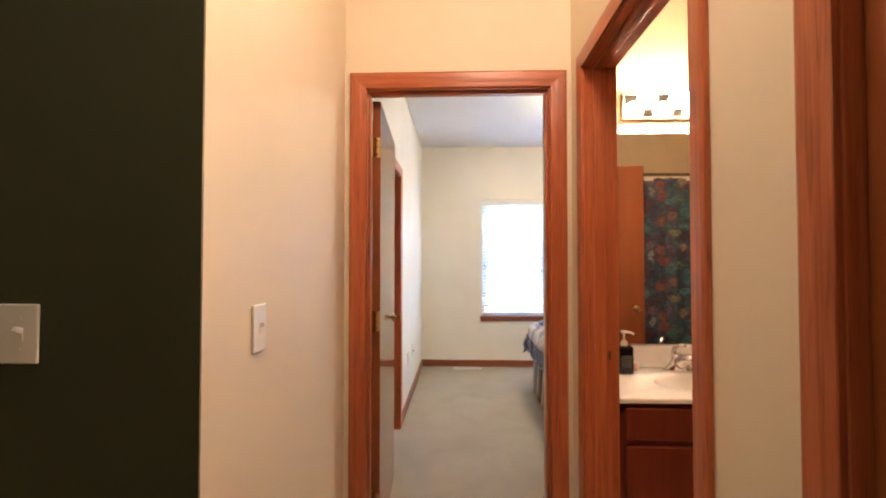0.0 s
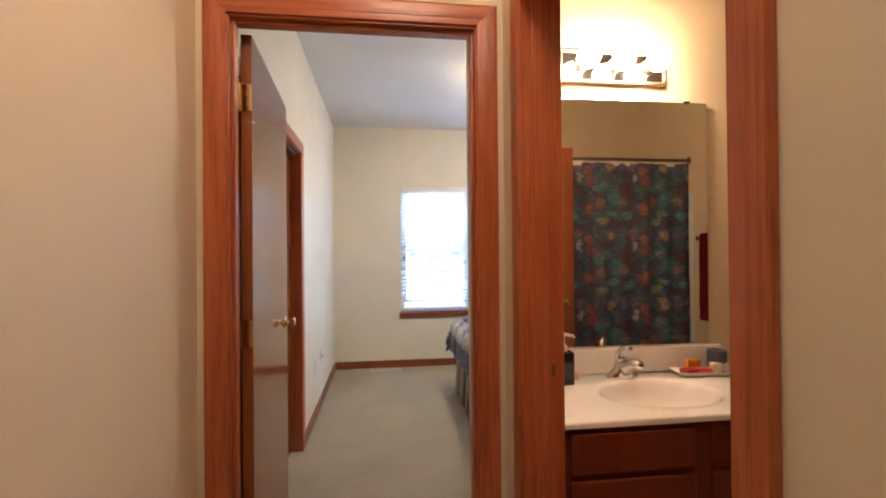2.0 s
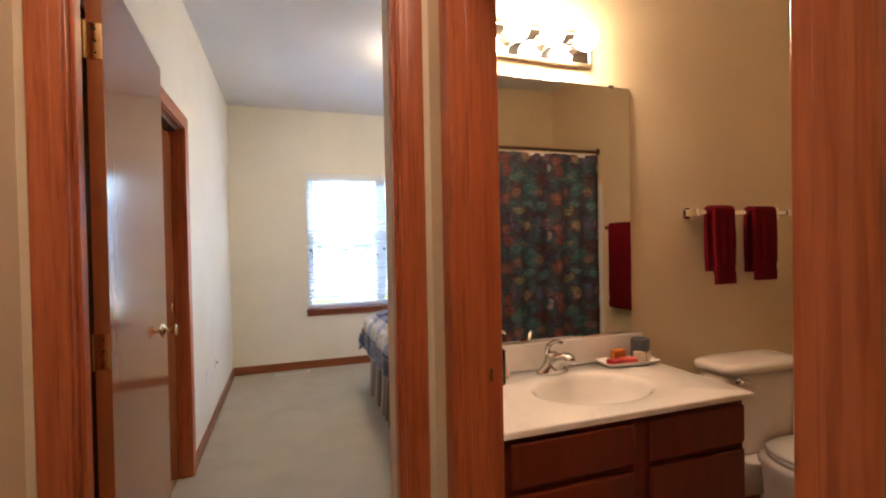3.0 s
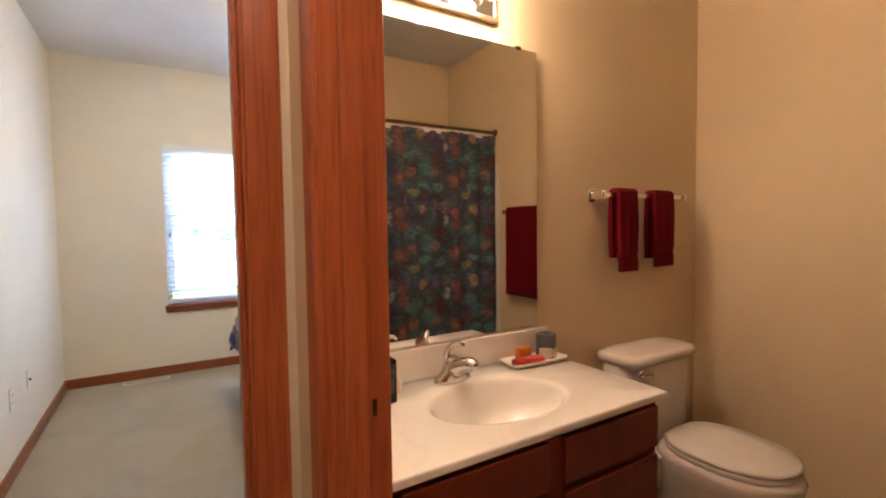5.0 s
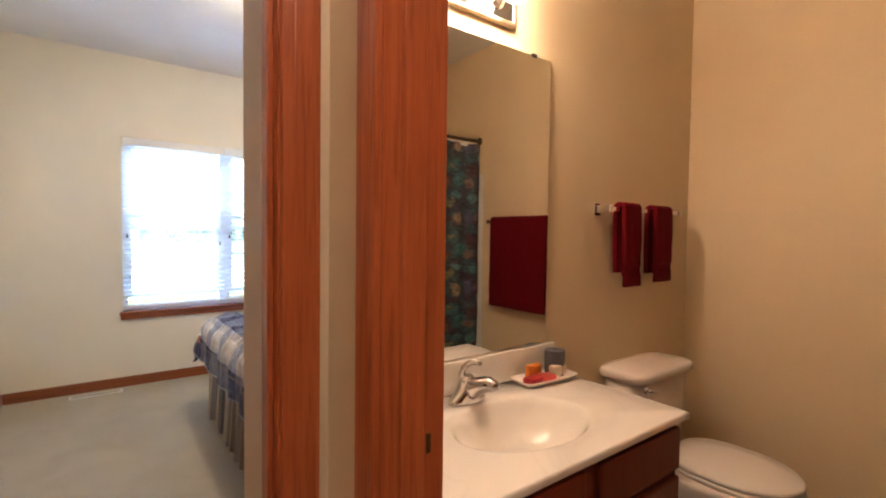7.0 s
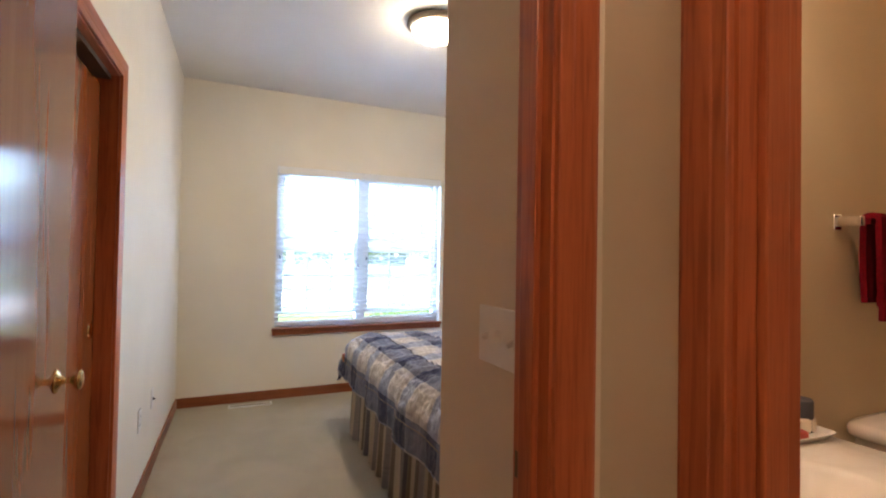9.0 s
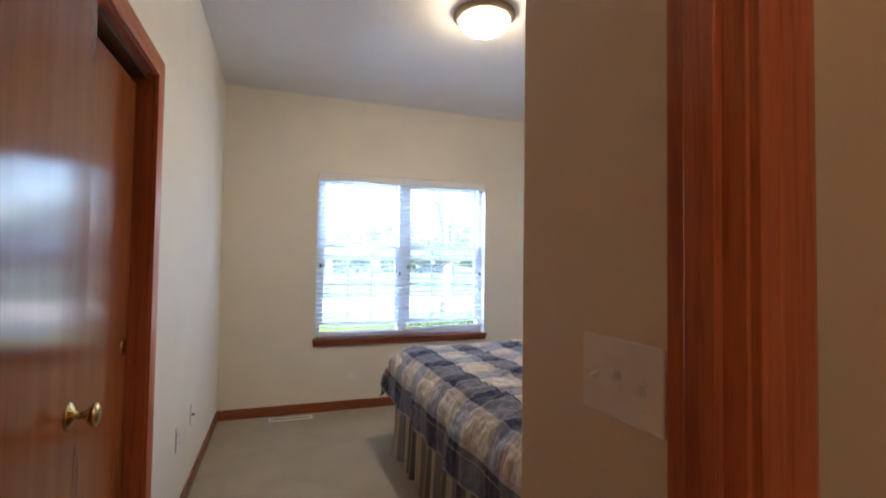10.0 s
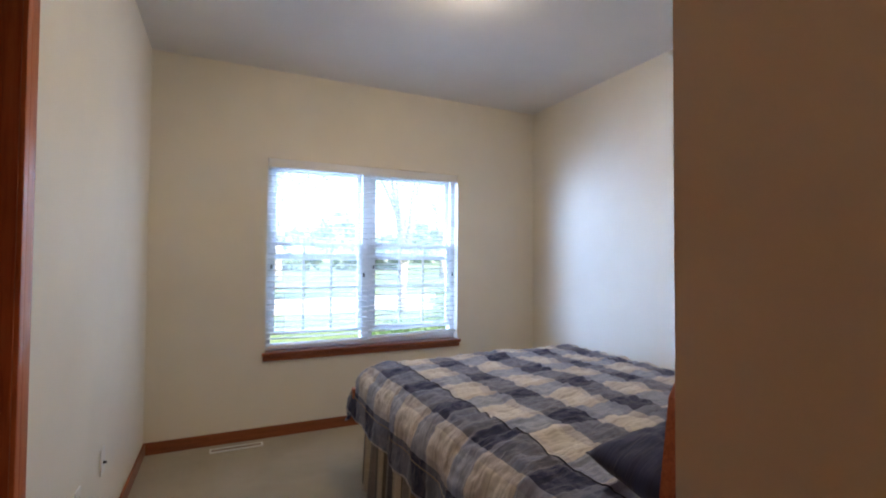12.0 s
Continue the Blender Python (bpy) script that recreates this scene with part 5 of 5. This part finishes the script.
# ---- outdoors ----
def green_mat(name, c0, c1, scale):
    m, nt, b = node_mat(name)
    v = coords(nt)
    n = noise_tex(nt, v, scale, 5, 0.65)
    oi = nt.nodes.new("ShaderNodeNewGeometry")
    c = ramp(nt, n, [(0.3, c0), (0.7, c1)])
    dk = ramp(nt, oi.outputs["Random Per Island"], [(0.0, (0.6, 0.65, 0.6)), (1.0, (1.25, 1.2, 1.0))])
    link(nt, mix(nt, c, dk, 1.0, "MULTIPLY"), b.inputs["Base Color"])
    b.inputs["Roughness"].default_value = 0.6
    tr = nt.nodes.new("ShaderNodeBsdfTranslucent")
    tr.inputs[0].default_value = (0.22, 0.28, 0.12, 1)
    mx = nt.nodes.new("ShaderNodeMixShader")
    mx.inputs[0].default_value = 0.4
    link(nt, b.outputs[0], mx.inputs[1])
    link(nt, tr.outputs[0], mx.inputs[2])
    link(nt, mx.outputs[0], nt.nodes["Material Output"].inputs[0])
    return m


M_GRASS = green_mat("lawn_grass", (0.07, 0.12, 0.035), (0.15, 0.20, 0.07), 3)
M_LEAF = green_mat("green_leaves", (0.10, 0.15, 0.09), (0.16, 0.22, 0.14), 6)
M_SHRUB = green_mat("shrub_leaves", (0.05, 0.10, 0.03), (0.09, 0.16, 0.05), 6)
M_BARK = plain("grey_brown_bark", (0.27, 0.24, 0.21), 0.9, var=0.4, scale=14, relief=0.6)
M_CONC = plain("pale_concrete", (0.42, 0.39, 0.35), 0.85, var=0.12, scale=5)
M_SIDING = plain("blue_grey_siding", (0.20, 0.27, 0.30), 0.7, var=0.1, scale=3)
M_ROOF = plain("grey_roof_shingle", (0.20, 0.20, 0.20), 0.9, var=0.3, scale=20)
GZ = -0.35
structure("ground", box((-300, 6.3, GZ - 0.3), (300, 600, GZ)), M_GRASS, "sunlit lawn reaching to the horizon", "lawn")
structure("ground_house", box((-300, -200, GZ - 0.3), (300, 6.3, GZ)), M_GRASS, "lawn round the house", "lawn")
structure("foundation", box((WEST - 0.2, BACK - 0.2, GZ + 0.0), (3.05, 6.07, -0.12)), M_CONC, "concrete foundation of the house", "foundation")
structure("road", box((-60, 17.0, GZ - 0.1), (60, 23.0, GZ + 0.02)), M_CONC, "pale concrete street beyond the lawn", "road")


def leaves(name, blobs, count, size, parent, mat=None):
    """A crown of many small tilted leaf clumps within several lumps."""
    rng = random.Random(len(blobs) * 17 + count)
    verts, faces = [], []
    for k in range(count):
        cx, cy, cz, rx, ry, rz = rng.choice(blobs)
        while True:
            p = Vector([rng.uniform(-1, 1) for _ in range(3)])
            if 0.25 < p.length < 1:
                break
        p = Vector((cx + p.x * rx, cy + p.y * ry, cz + p.z * rz))
        m = Euler([rng.uniform(0, 6.28) for _ in range(3)]).to_matrix()
        s = size * rng.uniform(0.5, 1.4)
        b = len(verts)
        for q in ((-0.35, -1, 0), (0.35, -0.9, 0.1), (0.55, 0.1, 0), (0, 1.1, -0.1), (-0.55, 0.15, 0.05)):
            verts.append(tuple(p + m @ (Vector(q) * s)))
        faces.append((b, b + 1, b + 2, b + 3, b + 4))
    return part(name, (verts, [], faces), mat or M_LEAF, parent)


def tree(x, y, h, seed, spread, lean, forks=2, low=0.24, girth=1.4):
    rng = random.Random(seed)
    t = thing("tree", (x, y, GZ), "leafy shade tree with a forked grey trunk on the lawn", "tree", "trees outside the window")
    bm = tube([(x, y, GZ - 0.05), (x + lean * 0.2, y, GZ + h * low * 0.5), (x + lean * 0.5, y, GZ + h * low)], [h * 0.022 * girth, h * 0.017 * girth, h * 0.014 * girth], 12)
    part("trunk", bm, M_BARK, t, smooth=True)
    blobs = []
    for k in range(forks + 3):
        a = 2 * math.pi * k / (forks + 3) + rng.uniform(-0.4, 0.4)
        if k < forks:
            a = math.pi * (k % 2) + rng.uniform(-0.3, 0.3)
        e = h * rng.uniform(0.62, 0.92)
        r = spread * rng.uniform(0.35, 0.75)
        b0 = Vector((x + lean * 0.5, y, GZ + h * (low - 0.01)))
        b3 = Vector((x + lean + r * math.cos(a), y + r * math.sin(a) * 0.7, GZ + e))
        b1 = b0.lerp(b3, 0.35) + Vector((-(b3.x - b0.x) * 0.12, 0, h * 0.03))
        b2 = b0.lerp(b3, 0.7) + Vector((0, 0, h * 0.02))
        part("limb", tube([b0, b1, b2, b3], [h * 0.012 * girth, h * 0.009 * girth, h * 0.006 * girth, h * 0.003], 8), M_BARK, t, smooth=True)
        for q in range(3):
            c = b2.lerp(b3, rng.uniform(0, 1.1))
            blobs.append((c.x + rng.uniform(-0.6, 0.6), c.y + rng.uniform(-0.6, 0.6), c.z + rng.uniform(0.2, 0.9), spread * 0.35, spread * 0.35, h * 0.10))
    leaves("crown", blobs, 1500, h * 0.011, t)


tree(5.3, 16.2, 13.0, 3, 4.4, 0.2, 2, 0.125, 0.55)
tree(-1.2, 30.0, 11.0, 5, 4.5, -0.4)
tree(3.6, 38.0, 12.0, 8, 5.0, 0.2)
tree(11.5, 33.0, 11.0, 11, 4.5, 0.1)
tree(-9.0, 40.0, 13.0, 13, 5.5, 0.4)
tree(19.0, 42.0, 13.0, 15, 5.5, -0.2)


def shrub(x, y, r, h, seed):
    s = thing("shrub", (x, y, GZ), "rounded green garden shrub", "shrub", "garden shrubs")
    rng = random.Random(seed)
    for k in range(6):
        a = 2 * math.pi * k / 6
        part("stem", tube([(x, y, GZ), (x + r * 0.4 * math.cos(a), y + r * 0.4 * math.sin(a), GZ + h * 0.6)], [0.02, 0.008], 6), M_BARK, s)
    leaves("crown", [(x + rng.uniform(-0.4, 0.4) * r, y + rng.uniform(-0.4, 0.4) * r, GZ + h * rng.uniform(0.4, 0.65), r * 0.62, r * 0.62, h * 0.36) for _ in range(6)], 1500, 0.035, s, M_SHRUB)


for k, (x, y, r, h) in enumerate(((2.6, 8.6, 0.7, 0.85), (3.6, 9.0, 0.8, 0.95), (4.6, 9.3, 0.7, 0.8), (5.6, 13.0, 0.9, 1.1), (8.2, 14.0, 1.0, 1.2))):
    shrub(x, y, r, h, k + 40)

# a house across the street
hs = thing("house", (-3.0, 34.0, GZ), "blue-grey sided house across the street", "house")
part("wall", box((-9.0, 31.0, GZ), (2.0, 38.0, GZ + 2.7)), M_SIDING, hs)
bm = bmesh.new()
vv = [bm.verts.new(p) for p in ((-9.5, 30.5, GZ + 2.65), (2.5, 30.5, GZ + 2.65), (2.5, 38.5, GZ + 2.65), (-9.5, 38.5, GZ + 2.65), (-9.5, 34.5, GZ + 4.6), (2.5, 34.5, GZ + 4.6))]
for f in ((0, 1, 5, 4), (2, 3, 4, 5), (0, 4, 3), (1, 2, 5), (3, 2, 1, 0)):
    bm.faces.new([vv[i] for i in f])
part("roof", bm, M_ROOF, hs)
for x in (-7.5, -4.5, -0.2):
    win = part("window", boxes(((x - 0.6, 30.97, GZ + 0.9), (x - 0.5, 31.0, GZ + 2.2)), ((x + 0.5, 30.97, GZ + 0.9), (x + 0.6, 31.0, GZ + 2.2)), ((x - 0.5, 30.97, GZ + 2.1), (x + 0.5, 31.0, GZ + 2.2)), ((x - 0.5, 30.97, GZ + 0.9), (x + 0.5, 31.0, GZ + 1.0))), M_VINYL, hs)
    part("pane", box((x - 0.5, 30.985, GZ + 1.0), (x + 0.5, 30.995, GZ + 2.1)), M_SOAPGLASS, win)
part("door", box((-2.9, 30.96, GZ + 0.05), (-1.95, 30.995, GZ + 2.1), 0.01), M_OAK_Z, hs)

wl = thing("tree_line", (0, 80, GZ), "distant line of leafy woods", "woods", kind="stuff")
rng = random.Random(77)
leaves("crown", [(-90 + 5.0 * k + rng.uniform(-2, 2), 80 + rng.uniform(-6, 6), GZ + rng.uniform(2.5, 5.5), 5.0, 4.0, 4.0) for k in range(38)], 16000, 0.6, wl)
